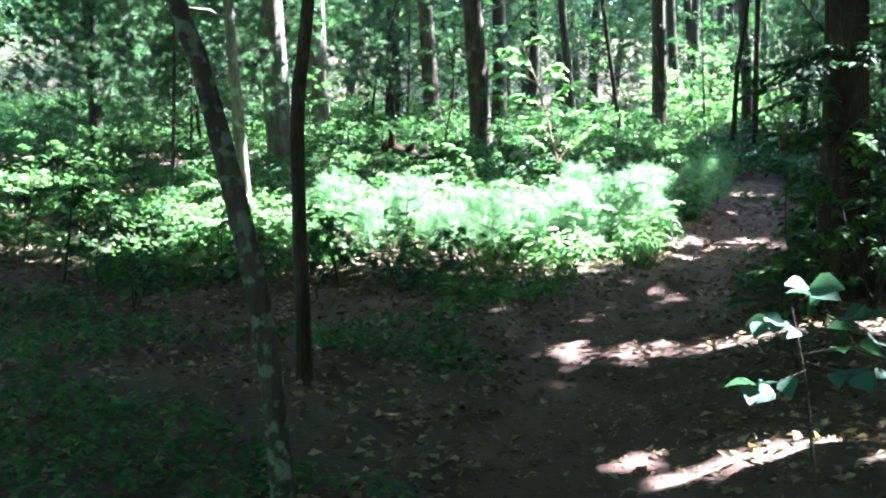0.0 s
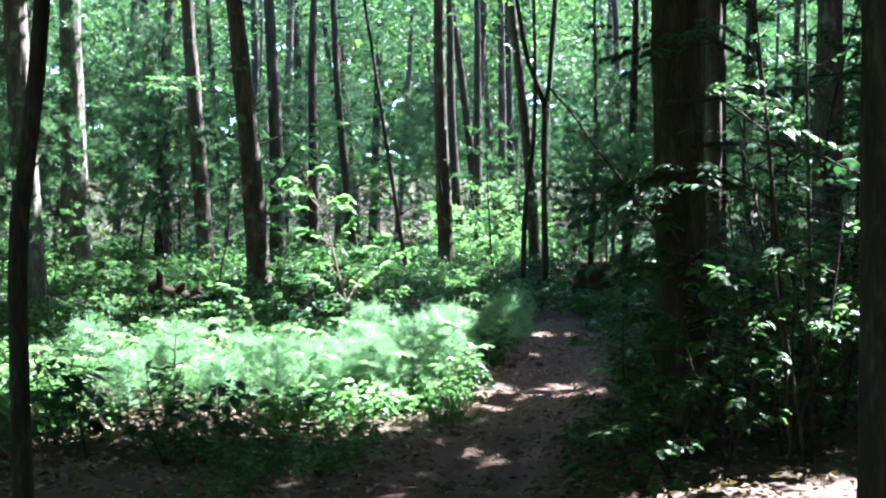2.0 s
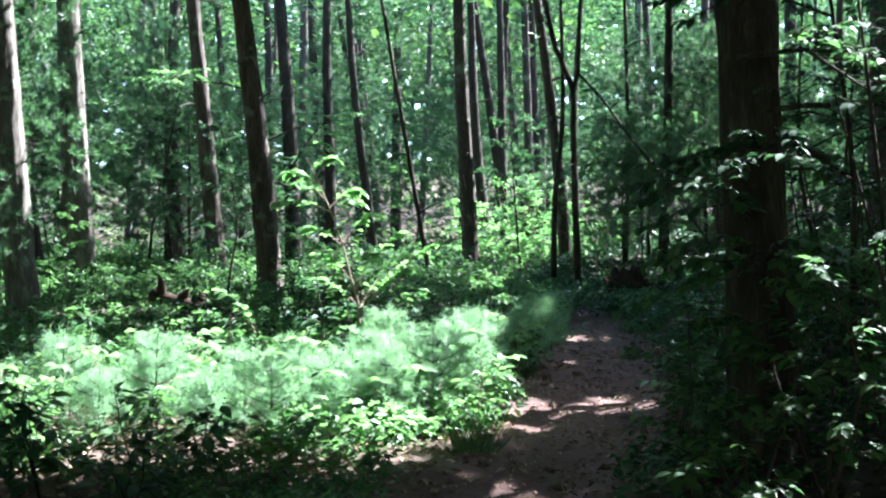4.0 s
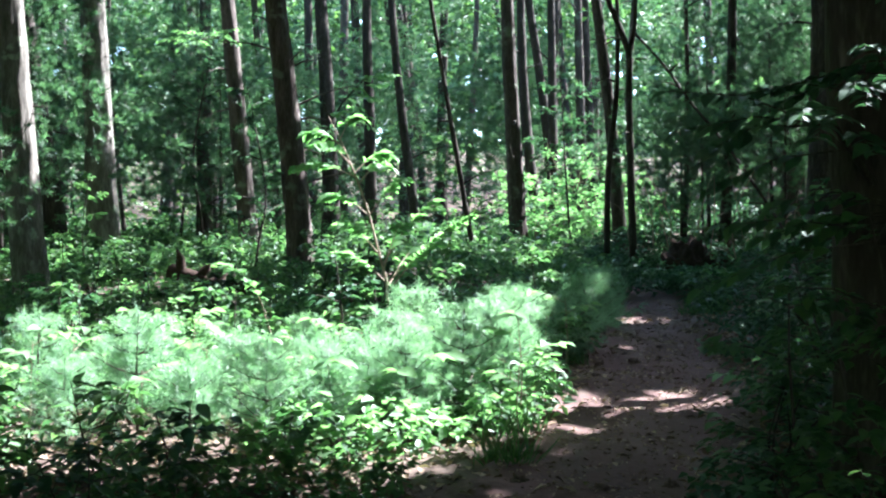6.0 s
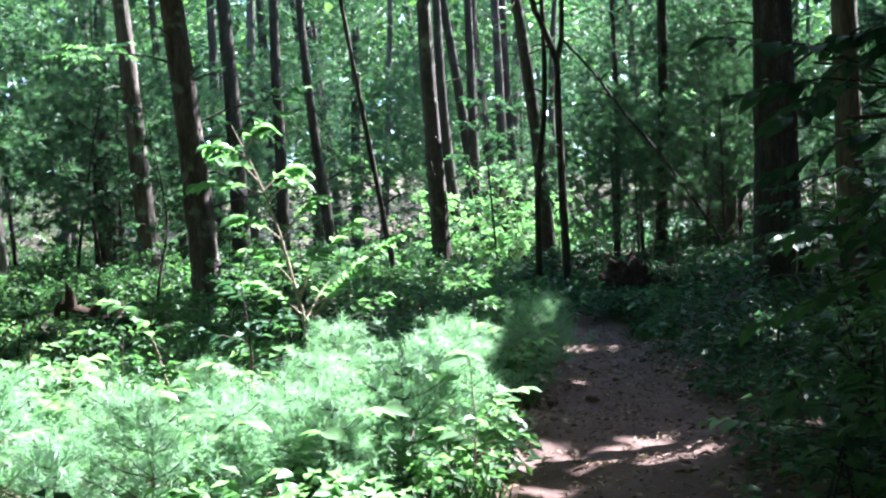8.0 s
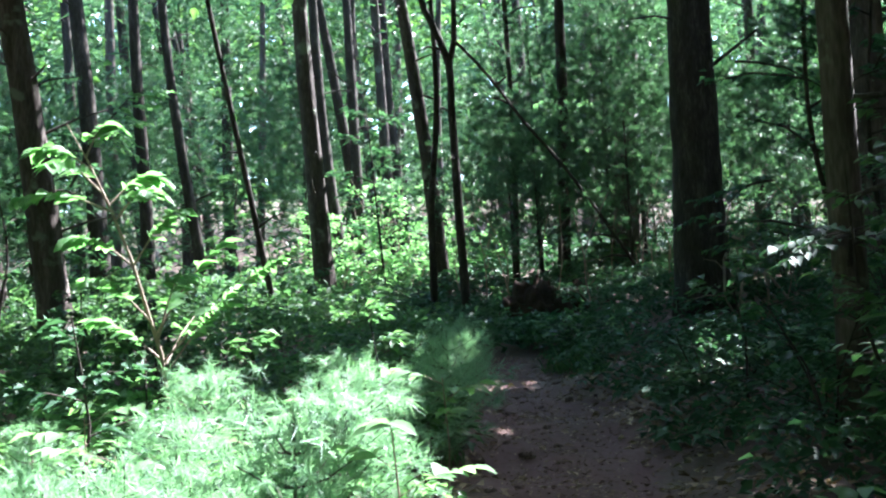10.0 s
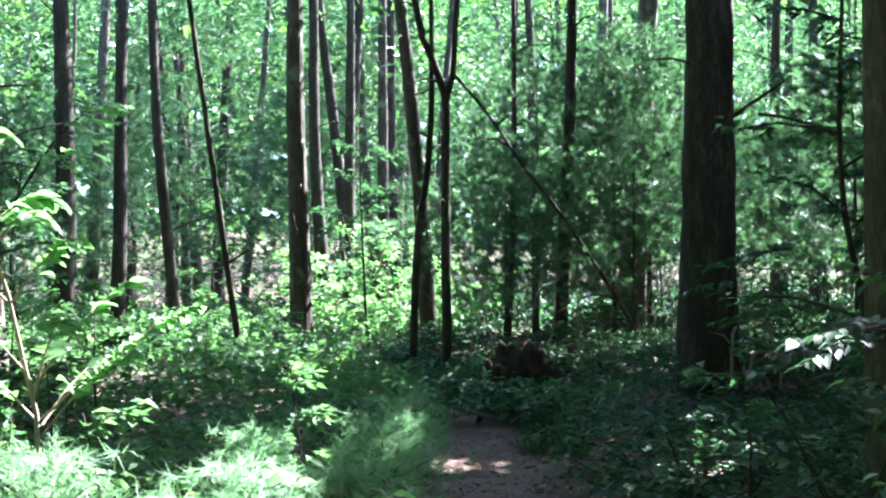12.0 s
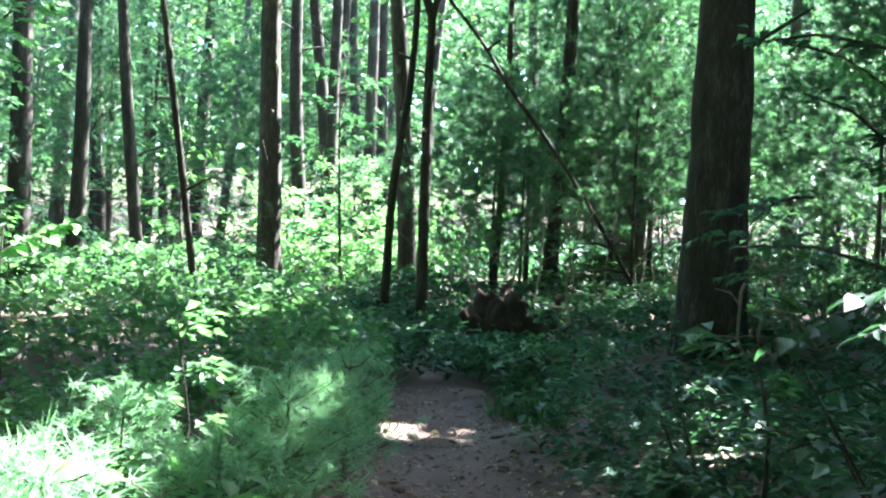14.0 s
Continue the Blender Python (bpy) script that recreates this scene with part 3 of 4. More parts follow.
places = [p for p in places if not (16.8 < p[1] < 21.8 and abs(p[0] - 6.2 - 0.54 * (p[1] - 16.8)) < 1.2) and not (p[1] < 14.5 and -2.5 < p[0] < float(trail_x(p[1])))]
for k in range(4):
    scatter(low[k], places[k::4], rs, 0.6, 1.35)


def cover(name, label, n, x0, x1, y0, y1, height, size, mat, seed, keepout=0.8, ratio=0.55, patch=0.0):
    r = np.random.default_rng(seed)
    y = r.uniform(y0, y1, n)
    x = x0(y) + (x1(y) - x0(y)) * r.uniform(0, 1, n)
    d = np.abs(x - trail_x(y)) + 0.2 * np.sin(y * 2.1)
    k = d > keepout * np.interp(y, [17.5, 20.2, 20.8, 21.4, 23], [1.0, 0.75, 0.45, 0.25, 0.0])
    dens = np.sin(x * 1.7 + 1.3 * np.sin(y * 0.9)) + np.sin(y * 1.9 + x * 0.6)
    k &= dens > patch
    x, y = x[k], y[k]
    hh = height * np.clip(0.6 + 0.045 * (y - 10), 0.8, 1.7) * (0.35 + 0.65 * r.uniform(0, 1, len(x)) ** 0.8) * (0.7 + 0.3 * np.sin(x * 2.3) * np.sin(y * 1.7))
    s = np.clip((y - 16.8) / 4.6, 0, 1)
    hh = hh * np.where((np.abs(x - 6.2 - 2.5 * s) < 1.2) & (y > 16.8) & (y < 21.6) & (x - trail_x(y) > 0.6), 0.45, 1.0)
    z = ground_z(x, y) + hh
    v, f = random_leaves(np.stack([x, y, z], 1), size * np.clip(0.55 + 0.032 * y, 0.9, 1.45), 0.72, ratio, r=r)
    return tagged(ob_mesh(name, v, f, [mat]), label, "undergrowth", kind="stuff")


cover("undergrowth", "dense low green leaves covering the forest floor", 125000, lambda y: -3.5 - 0.32 * y, lambda y: trail_x(y) - 0.45, 12.0, 40, 0.6, 0.095, LEAF, 31, 0.75, patch=-1.1)
# the bank's shade is partly in the leaf colour here
cover("undergrowth", "shaded low leaves on the bank beside the trail", 105000, lambda y: trail_x(y) + 0.5, lambda y: 6 + 0.75 * y, 9, 40, 0.45, 0.095, LEAF_SHADE, 32, 0.85, patch=-1.7)
cover("undergrowth", "shaded low leaves closing over the narrow trail", 7000, lambda y: trail_x(y) - 0.9, lambda y: trail_x(y) + 0.9, 22.2, 28.0, 0.32, 0.09, LEAF_SHADE, 36, 0.22, patch=-1.7)
cover("undergrowth", "shaded low leaves at the edge of the undergrowth", 9000, lambda y: -3.5 - 0.32 * y, lambda y: trail_x(y) - 0.9, 9.3, 12.0, 0.42, 0.085, LEAF, 34, 0.9, patch=0.35)
cover("undergrowth", "sparse seedlings on shaded bare ground", 19000, lambda y: -4 - 0.2 * y, lambda y: trail_x(y) - 0.6, 3.0, 12.6, 0.24, 0.075, LEAF, 33, 0.9, patch=0.0)
# brightened leaf colour spread where the sun falls, to lift the patch
cover("undergrowth", "sunny pale green leaves of low forest plants", 17000, lambda y: -6.5 + 0 * y, lambda y: trail_x(y) - 0.7, 10.9, 18.5, 0.62, 0.115, LEAF_SUNLIT, 35, 0.85, 0.6, -0.1)
rl = np.random.default_rng(41)
ly = 1.5 + 20 * rl.uniform(0, 1, 46000) ** 1.25
lx = rl.uniform(-6, 12, 46000)
ld = np.abs(lx - trail_x(ly))
k = (ld > 0.55) | (rl.uniform(0, 1, len(ld)) < 0.16)
lx, ly = lx[k], ly[k]
v, f = random_leaves(np.stack([lx, ly, ground_z(lx, ly) + rl.uniform(0.004, 0.03, len(lx))], 1), 0.075, 0.78, 0.6, droop=0.0, r=rl)
tagged(ob_mesh("leaf_litter", v, f, [LITTER]), "dry brown fallen leaves lying on the forest floor", "leaf litter", kind="stuff")


ty = 1.0 + 21 * rl.uniform(0, 1, 9000)
tx = trail_x(ty) + rl.normal(0, 0.5, 9000)
v, f = random_leaves(np.stack([tx, ty, ground_z(tx, ty) + rl.uniform(0.004, 0.014, len(tx))], 1), 0.04, 0.8, 0.35, droop=0.0, r=rl)
tagged(ob_mesh("trail_litter", v, f, [LITTER]), "small brown leaf scraps and needles on the trail", "leaf litter", kind="stuff")


# ---- white pine seedlings ----
def pine_seedling(seed, height, nw=5, nq=5, thick=0.0022, long=0.125, tuft=26):
    r = np.random.default_rng(seed)
    wood, tips = Pile(), []
    wood.add(*tube([(0, 0, 0), (0.01, 0, height * 0.5), (0, 0.01, height)], [0.008 + 0.008 * height, 0.005 + 0.005 * height, 0.003], 6))
    for w in range(nw):
        h = height * (0.18 + 0.8 * w / nw)
        for b in range(6):
            a = b * 1.047 + r.normal(0, 0.25) + w
            ln = height * (0.52 - 0.34 * w / nw) * r.uniform(0.7, 1.1)
            en = np.array([math.cos(a) * ln, math.sin(a) * ln, h + ln * 0.45])
            st = np.array([0, 0, h])
            wood.add(*tube([st, (st + en) / 2 - np.array([0, 0, 0.02]), en], [0.005, 0.004, 0.002], 4))
            for q in range(nq):
                s = 0.3 + 0.7 * q / (nq - 1)
                p = st + (en - st) * s
                side = r.normal(0, 0.05 * max(1, height * 0.8), 3) * np.array([1, 1, 0.5])
                tips.append((p + side, unit(en - st + r.normal(0, 0.15, 3))))
    for q in range(4):
        tips.append((np.array([0, 0, height * (0.85 + 0.05 * q)]), np.array([0, 0, 1.0])))
    P, D = [], []
    for p, d in tips:
        n = tuft
        P.append(np.repeat(p[None], n, 0) + r.normal(0, 0.008, (n, 3)) + d[None] * r.uniform(-0.05, 0.03, n)[:, None])
        D.append(unit(d[None] * 0.75 + r.normal(0, 0.55, (n, 3))))
    P, D = np.concatenate(P), np.concatenate(D)
    L = r.uniform(0.55 * long, long, len(P))[:, None]
    sd = unit(np.cross(D, r.normal(0, 1, D.shape))) * thick
    v = np.stack([P - sd, P + sd, P + D * L - np.array([0, 0, 0.012])], 1).reshape(-1, 3)
    return wood, v, np.arange(len(v)).reshape(-1, 3)


seedlings = []
for k in range(4):
    x, y = ((2.25, 13.4), (1.5, 12.6), (0.9, 13.6), (2.7, 14.6))[k]
    base = tagged(new("pine_seedling"), "soft feathery white pine seedling in the undergrowth", "pine seedling", "pine seedlings")
    base.matrix_basis = pose(x, y, gz(x, y) - 0.02)
    wood, v, f = pine_seedling(300 + k, (0.85, 0.7, 0.6, 0.8)[k])
    wood.build("stem", [BARK], base, True)
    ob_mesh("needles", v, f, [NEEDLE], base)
    seedlings.append(base)
PINES = [(1.5, 12.2), (1.95, 12.7), (3.3, 15.6), (3.7, 16.4), (1.6, 14.0), (0.4, 12.9), (-0.4, 13.3), (0.9, 15.0), (1.9, 15.2), (-0.1, 14.4), (1.0, 12.1), (2.3, 13.4), (3.0, 16.8), (0.3, 16.0),
         (2.4, 16.2), (-1.2, 14.2), (4.3, 18.0), (1.3, 13.0), (1.75, 12.9), (0.6, 11.9), (4.0, 17.3), (-0.7, 12.4), (0.1, 12.2), (1.0, 12.6), (-0.3, 12.9)]
for k, pl in enumerate(PINES):
    scatter(seedlings[k % 4], [pl], rs, 0.75, 1.2)

# ---- larger young pines ----
pines = []
for k, (x, y, h) in enumerate([(-0.6, 31.6, 5.0), (9.5, 29.6, 5.2), (12.9, 25.4, 4.2), (-5.8, 33.0, 5.4)]):
    base = tagged(new("young_pine"), "young white pine with soft bluish-green boughs", "pine tree", "young pines")
    base.matrix_basis = pose(x, y, gz(x, y) - 0.03)
    wood, v, f = pine_seedling(340 + k, h, 12, 11, 0.0075, 0.21, 30)
    wood.build("stem", [BARK_DARK], base, True)
    ob_mesh("needles", v, f, [NEEDLE_SHADE], base)
    pines.append(base)
YOUNG = [(-2.9, 32.0, 1.1), (0.6, 34.0, 0.9), (-4.8, 24.5, 0.95), (3.0, 38.0, 1.0), (8.6, 28.6, 0.7), (15.5, 29.0, 1.0), (13.0, 29.2, 0.9), (10.4, 28.4, 0.95), (-4.6, 29.0, 1.3), (-1.2, 33.6, 1.3), (17.5, 30.0, 1.2), (11.5, 29.4, 1.0),
         (8.6, 27.3, 0.62), (10.2, 27.2, 0.7), (-6.5, 30.0, 1.4), (4.4, 42.0, 1.5), (16.0, 25.5, 1.0), (15.6, 22.4, 1.0), (-6.4, 23.0, 1.1), (-4.4, 20.6, 0.8), (14.8, 38.0, 1.3), (9.0, 42.0, 1.5), (6.6, 37.0, 1.2)]
for k, (x, y, h) in enumerate(YOUNG):
    copy_thing(pines[k % 4], pose(x, y, gz(x, y) - 0.03, 0, 0, 77 * k) @ Matrix.Scale(h, 4))


# ---- single things ----
def leafy_twig(base, points, radius, leaf_at, size, mat, seed, fine=True, name="branch", bark=None, wide=0.55, tilt=0.3):
    """One bent twig with leaves in two ranks along it, as parts of base."""
    r = np.random.default_rng(seed)
    n = len(points)
    Pile().add(*tube(points, [radius * (1 - 0.75 * i / (n - 1)) for i in range(n)], 7)).build(name, [bark or TWIG], base, True)
    pts = np.array(points, float)
    pos, dirs = [], []
    for k in range(leaf_at):
        u = (0.25 + 0.75 * (k + 0.5) / leaf_at) * (n - 1)
        i = min(int(u), n - 2)
        p = pts[i] + (pts[i + 1] - pts[i]) * (u - i)
        d = unit(pts[i + 1] - pts[i])
        s = unit(np.cross(d, [0, 0, 1.0]))
        pos.append(p)
        sd = 1 if k % 2 else -1
        dirs.append(d * r.uniform(0.4, 0.9) + s * sd * r.uniform(0.6, 1.0) + np.array([0, 0, r.normal(-0.15, 0.15)]))
    pos, dirs = np.array(pos), np.array(dirs)
    m = len(pos)
    nrm = np.stack([r.normal(0, tilt, m), r.normal(-0.4 * (tilt - 0.3), tilt, m), np.ones(m)], 1)
    L = size * r.uniform(0.7, 1.2, m)
    v, f = leaf_arrays(pos, dirs, nrm, L, L * wide, fine)
    ob_mesh("foliage", v, f, [mat], base)


# the pale sapling that leans over the sunny patch
sx, sy = 1.80, 17.2
sap = tagged(new("beech_sapling"), "pale sunlit sapling with drooping toothed leaves", "sapling")
sap.location = (sx, sy, gz(sx, sy) - 0.03)
Pile().add(*tube([(0.02, 0, 0), (0.0, 0, 0.45), (-0.03, 0, 0.85), (-0.11, 0, 1.15), (-0.21, 0, 1.55), (-0.35, 0, 1.95), (-0.48, 0, 2.27), (-0.62, 0, 2.55)], [0.02, 0.018, 0.016, 0.014, 0.012, 0.010, 0.007, 0.004], 8)).build("stem", [TWIG], sap, True)
SPRAYS = [((-0.02, 0, 0.80), (0.93, 0.1, 1.53)), ((0.0, 0, 0.72), (0.52, -0.2, 1.22)), ((-0.06, 0, 1.0), (0.50, 0.3, 1.66)), ((-0.2, 0, 1.5), (0.16, -0.15, 1.88)), ((-0.32, 0, 1.9), (-0.95, -0.1, 2.0)), ((-0.45, 0, 2.2), (-0.82, 0.1, 2.36)),
          ((-0.1, 0, 1.1), (-0.52, -0.3, 1.40)), ((-0.2, 0, 1.5), (-0.62, 0.2, 1.72)), ((-0.05, 0, 0.95), (0.1, -0.5, 1.40)), ((-0.35, 0, 1.95), (0.02, 0.2, 2.15)), ((-0.5, 0, 2.3), (-0.3, 0.2, 2.55)), ((-0.3, 0, 1.85), (-0.05, -0.4, 1.98)),
          ((-0.4, 0, 2.05), (-0.75, -0.4, 2.2)), ((0.0, 0, 0.78), (0.35, 0.55, 1.15)), ((-0.02, 0, 0.8), (-0.5, 0.3, 1.12))]
for k, (a, b) in enumerate(SPRAYS):
    a, b = np.array(a), np.array(b)
    m1 = a + (b - a) * 0.4 + np.array([0, 0, 0.07])
    m2 = a + (b - a) * 0.75 + np.array([0, 0, 0.07])
    leafy_twig(sap, [a, m1, m2, b], 0.009, 26 if k else 34, 0.15, LEAF_SUNLIT, 500 + k, wide=0.6, tilt=0.42)

# sprig with big pale leaves in the sunny patch
sp = tagged(new("seedling"), "small seedling with large pale sunlit leaves", "seedling")
sp.location = (0.45, 15.5, gz(0.45, 15.5) - 0.02)
Pile().add(*tube([(0.2, 0, 0), (0.15, 0, 0.4), (0.02, 0, 0.8), (-0.16, 0, 1.02)], [0.007, 0.006, 0.005, 0.003], 6)).build("stem", [TWIG], sp, True)
leafy_twig(sp, [(0.1, 0, 0.6), (0.02, 0, 0.8), (-0.08, -0.03, 0.95), (-0.24, -0.05, 1.04)], 0.004, 11, 0.19, LEAF_SUNLIT, 520)
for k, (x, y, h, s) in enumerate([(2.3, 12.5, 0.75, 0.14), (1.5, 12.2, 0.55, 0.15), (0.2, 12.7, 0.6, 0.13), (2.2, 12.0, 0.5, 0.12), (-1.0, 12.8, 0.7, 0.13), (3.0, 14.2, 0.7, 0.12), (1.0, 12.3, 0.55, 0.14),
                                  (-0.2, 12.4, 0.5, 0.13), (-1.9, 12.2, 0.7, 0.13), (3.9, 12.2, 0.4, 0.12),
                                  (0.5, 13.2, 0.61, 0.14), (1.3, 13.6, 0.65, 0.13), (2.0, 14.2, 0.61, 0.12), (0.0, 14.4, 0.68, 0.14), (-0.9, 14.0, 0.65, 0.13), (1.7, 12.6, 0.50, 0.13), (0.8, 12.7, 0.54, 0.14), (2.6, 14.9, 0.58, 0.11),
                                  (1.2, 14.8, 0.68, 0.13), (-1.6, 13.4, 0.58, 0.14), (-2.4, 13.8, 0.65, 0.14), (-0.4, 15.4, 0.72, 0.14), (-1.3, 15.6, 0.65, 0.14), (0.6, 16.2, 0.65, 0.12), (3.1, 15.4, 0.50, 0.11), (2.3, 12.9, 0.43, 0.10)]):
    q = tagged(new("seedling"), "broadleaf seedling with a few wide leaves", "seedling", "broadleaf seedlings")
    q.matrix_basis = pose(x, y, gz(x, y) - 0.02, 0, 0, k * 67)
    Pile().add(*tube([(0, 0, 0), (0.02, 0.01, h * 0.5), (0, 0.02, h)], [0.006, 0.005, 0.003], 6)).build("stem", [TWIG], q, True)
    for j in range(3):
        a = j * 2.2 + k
        leafy_twig(q, [(0, 0.01, h * (0.65 + 0.15 * j)), (math.cos(a) * 0.14, math.sin(a) * 0.14, h * (0.75 + 0.15 * j)), (math.cos(a) * 0.3, math.sin(a) * 0.3, h * (0.78 + 0.15 * j))], 0.003, 6, s, LEAF_SUNLIT, 540 + 4 * k + j)

# young tree with wide dull leaves beside the start of the trail
nb = tagged(new("sapling"), "near sapling with smooth wide blue-green leaves", "sapling")
nb.location = (0.80, 1.72, gz(0.80, 1.72))
Pile().add(*tube([(0.10, 0.05, 0), (0.08, 0.02, 0.5), (0.02, 0, 0.9), (-0.02, 0, 1.08)], [0.006, 0.005, 0.004, 0.002], 7)).build("stem", [BARK_DARK], nb, True)
for k, (h, dx, dy, dz) in enumerate([(1.02, -0.13, -0.05, 0.03), (1.04, -0.03, -0.10, 0.10), (1.0, 0.10, -0.12, 0.08), (0.93, -0.17, -0.08, -0.03), (0.95, 0.12, -0.10, -0.02), (0.97, 0.26, 0.02, 0.03), (0.95, 0.22, -0.12, -0.03)]):
    leafy_twig(nb, [(0.02, 0, h), (0.02 + dx * 0.5, dy * 0.5, h + dz * 0.8), (0.02 + dx, dy, h + dz)], 0.002, 5, 0.08, LEAF_WAXY, 600 + k, bark=BARK_DARK, wide=0.78, tilt=0.65)
for k, (x, y) in enumerate([(0.85, 1.45), (1.0, 1.7), (0.72, 1.6)]):
    q = tagged(new("seedling"), "low seedling with smooth wide blue-green leaves", "seedling", "waxy seedlings")
    q.location = (x, y, gz(x, y) - 0.02)
    Pile().add(*tube([(0, 0, 0), (0.01, 0.01, 0.3), (0, 0.02, 0.55)], [0.004, 0.003, 0.002], 6)).build("stem", [BARK_DARK], q, True)
    for j in range(4):
        a = j * 1.6 + k
        leafy_twig(q, [(0, 0.01, 0.46 + 0.03 * j), (math.cos(a) * 0.06, math.sin(a) * 0.06, 0.52 + 0.03 * j), (math.cos(a) * 0.13, math.sin(a) * 0.13, 0.52 + 0.03 * j)], 0.002, 4, 0.075, LEAF_WAXY, 640 + 4 * k + j, bark=BARK_DARK, wide=0.75, tilt=0.4)

# wide dark leaves in the shade before the sunny patch
for k, (x, y, h) in enumerate([(-1.5, 10.0, 0.62), (-0.9, 10.7, 0.7), (-2.0, 10.9, 0.8), (-0.3, 10.3, 0.5), (-1.2, 11.3, 0.75), (0.1, 11.1, 0.5), (0.7, 11.4, 0.42), (-2.7, 10.3, 0.75), (-0.4, 11.6, 0.6), (-3.3, 11.3, 0.85), (-2.5, 9.3, 0.6)]):
    shrub("shrub", "low shrub with wide dark leaves in shade", 830 + k, x, y, h, 0.42, 110, 0.125, (LEAF, LEAF_SHADE)[k % 2], True, 3, group="shaded broad-leaved shrubs", bark=BARK_DARK)

# hazel-like shrubs under the massive trunk
for k, (x, y, h, sp_, n) in enumerate([(3.05, 8.75, 1.2, 0.75, 620), (4.1, 9.0, 1.5, 0.95, 640), (3.05, 9.9, 0.75, 0.4, 260), (3.9, 10.6, 1.2, 0.8, 260), (4.8, 9.7, 1.7, 1.0, 380), (4.7, 11.6, 1.1, 0.8, 260), (2.2, 6.45, 0.5, 0.4, 44), (5.2, 13.2, 1.7, 0.55, 300), (5.75, 13.3, 2.2, 0.7, 400), (3.45, 8.7, 1.5, 0.8, 420), (3.9, 8.8, 1.9, 0.8, 420), (2.65, 8.2, 0.55, 0.5, 200)]):
    shrub("shrub", "many-stemmed leafy shrub beside the dirt trail", 700 + k, x, y, h, sp_, n, 0.085, LEAF, True, 3, group="trailside shrubs", bark=BARK_DARK)
for k, (x, y, dx, dy, h) in enumerate([(3.8, 8.5, -0.25, 0.1, 3.6), (4.0, 8.6, 0.1, 0.3, 3.9), (3.9, 8.5, -0.5, -0.1, 2.2)]):
    q = tagged(new("sapling"), "thin dark leaning sapling stem with small leaves", "sapling", "thin leaning saplings")
    q.location = (x, y, gz(x, y) - 0.03)
    Pile().add(*tube([(0, 0, 0), (dx * 0.2, dy * 0.2, h * 0.3), (dx * 0.55, dy * 0.5, h * 0.65), (dx, dy, h)], [0.016, 0.014, 0.010, 0.004], 7)).build("stem", [BARK_DARK], q, True)
    for j in range(5):
        u = 0.5 + 0.1 * j
        a = j * 2.4 + k
        c = np.array([dx * u, dy * u, h * u])
        e = c + np.array([math.cos(a) * 0.6, math.sin(a) * 0.6, 0.15])
        leafy_twig(q, [c, (c + e) / 2 + np.array([0, 0, 0.06]), e], 0.004, 10, 0.08, LEAF_SHADE, 720 + 8 * k + j, bark=BARK_DARK)

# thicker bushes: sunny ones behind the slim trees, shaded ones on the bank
# leaf colour lightened for the sun behind the slim trees
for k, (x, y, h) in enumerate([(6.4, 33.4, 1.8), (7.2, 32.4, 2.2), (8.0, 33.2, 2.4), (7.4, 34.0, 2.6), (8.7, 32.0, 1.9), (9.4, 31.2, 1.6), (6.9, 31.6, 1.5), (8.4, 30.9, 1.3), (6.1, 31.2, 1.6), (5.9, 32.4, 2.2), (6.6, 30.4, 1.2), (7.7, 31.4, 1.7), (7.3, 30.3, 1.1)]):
    shrub("bush", "sunny yellow-green bush behind slim trees", 760 + k, x, y, h, 1.0, 420, 0.13, LEAF_SUNLIT, False, 3, "bush", "sunny bushes", k * 50)
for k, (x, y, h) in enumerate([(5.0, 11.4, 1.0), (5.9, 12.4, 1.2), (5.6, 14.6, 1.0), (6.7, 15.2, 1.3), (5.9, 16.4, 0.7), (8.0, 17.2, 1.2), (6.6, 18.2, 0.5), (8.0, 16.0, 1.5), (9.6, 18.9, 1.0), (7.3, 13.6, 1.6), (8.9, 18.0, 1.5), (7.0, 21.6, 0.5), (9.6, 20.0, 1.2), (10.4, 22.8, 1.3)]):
    shrub("bush", "shaded dark green bush on the bank", 780 + k, x, y, h, 0.85, 330, 0.10, (LEAF_SHADE, LEAF)[k % 2], False, 3, "bush", "shaded bank bushes", k * 47, BARK_DARK)

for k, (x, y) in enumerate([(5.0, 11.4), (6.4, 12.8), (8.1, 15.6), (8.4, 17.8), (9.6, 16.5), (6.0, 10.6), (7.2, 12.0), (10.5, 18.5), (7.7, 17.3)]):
    shrub("sapling", "slender shaded understory tree with dark leaves", 810 + k, x, y, 4.6 + 0.3 * (k % 3), 1.4, 460, 0.12, LEAF_SHADE, False, 1, "sapling", "shaded understory trees", k * 61, BARK_DARK)

# leafy low boughs that hang into view
def bough(label, x, y, z, dx, dy, dz, n, size, mat, seed):
    q = tagged(new("leafy_bough"), label, "branch", "hanging boughs")
    q.location = (x, y, z)
    r = np.random.default_rng(seed)
    e = np.array([dx, dy, dz], float)
    Pile().add(*tube([(0, 0, 0), e * 0.5 + np.array([0, 0, 0.15]), e], [0.02, 0.013, 0.004], 7)).build("branch", [BARK_DARK], q, True)
    for j in range(n):
        u = 0.25 + 0.75 * (j + 0.5) / n
        c = e * u + np.array([0, 0, 0.15 * (1 - abs(2 * u - 1))])
        a = math.atan2(dy, dx) + (1 if j % 2 else -1) * r.uniform(0.4, 1.2)
        t = c + np.array([math.cos(a), math.sin(a), r.uniform(-0.35, 0.15)]) * r.uniform(0.4, 0.8)
        leafy_twig(q, [c, (c + t) / 2 + np.array([0, 0, 0.05]), t], 0.005, 14, size, mat, seed * 50 + j, fine=y < 23, bark=BARK_DARK)


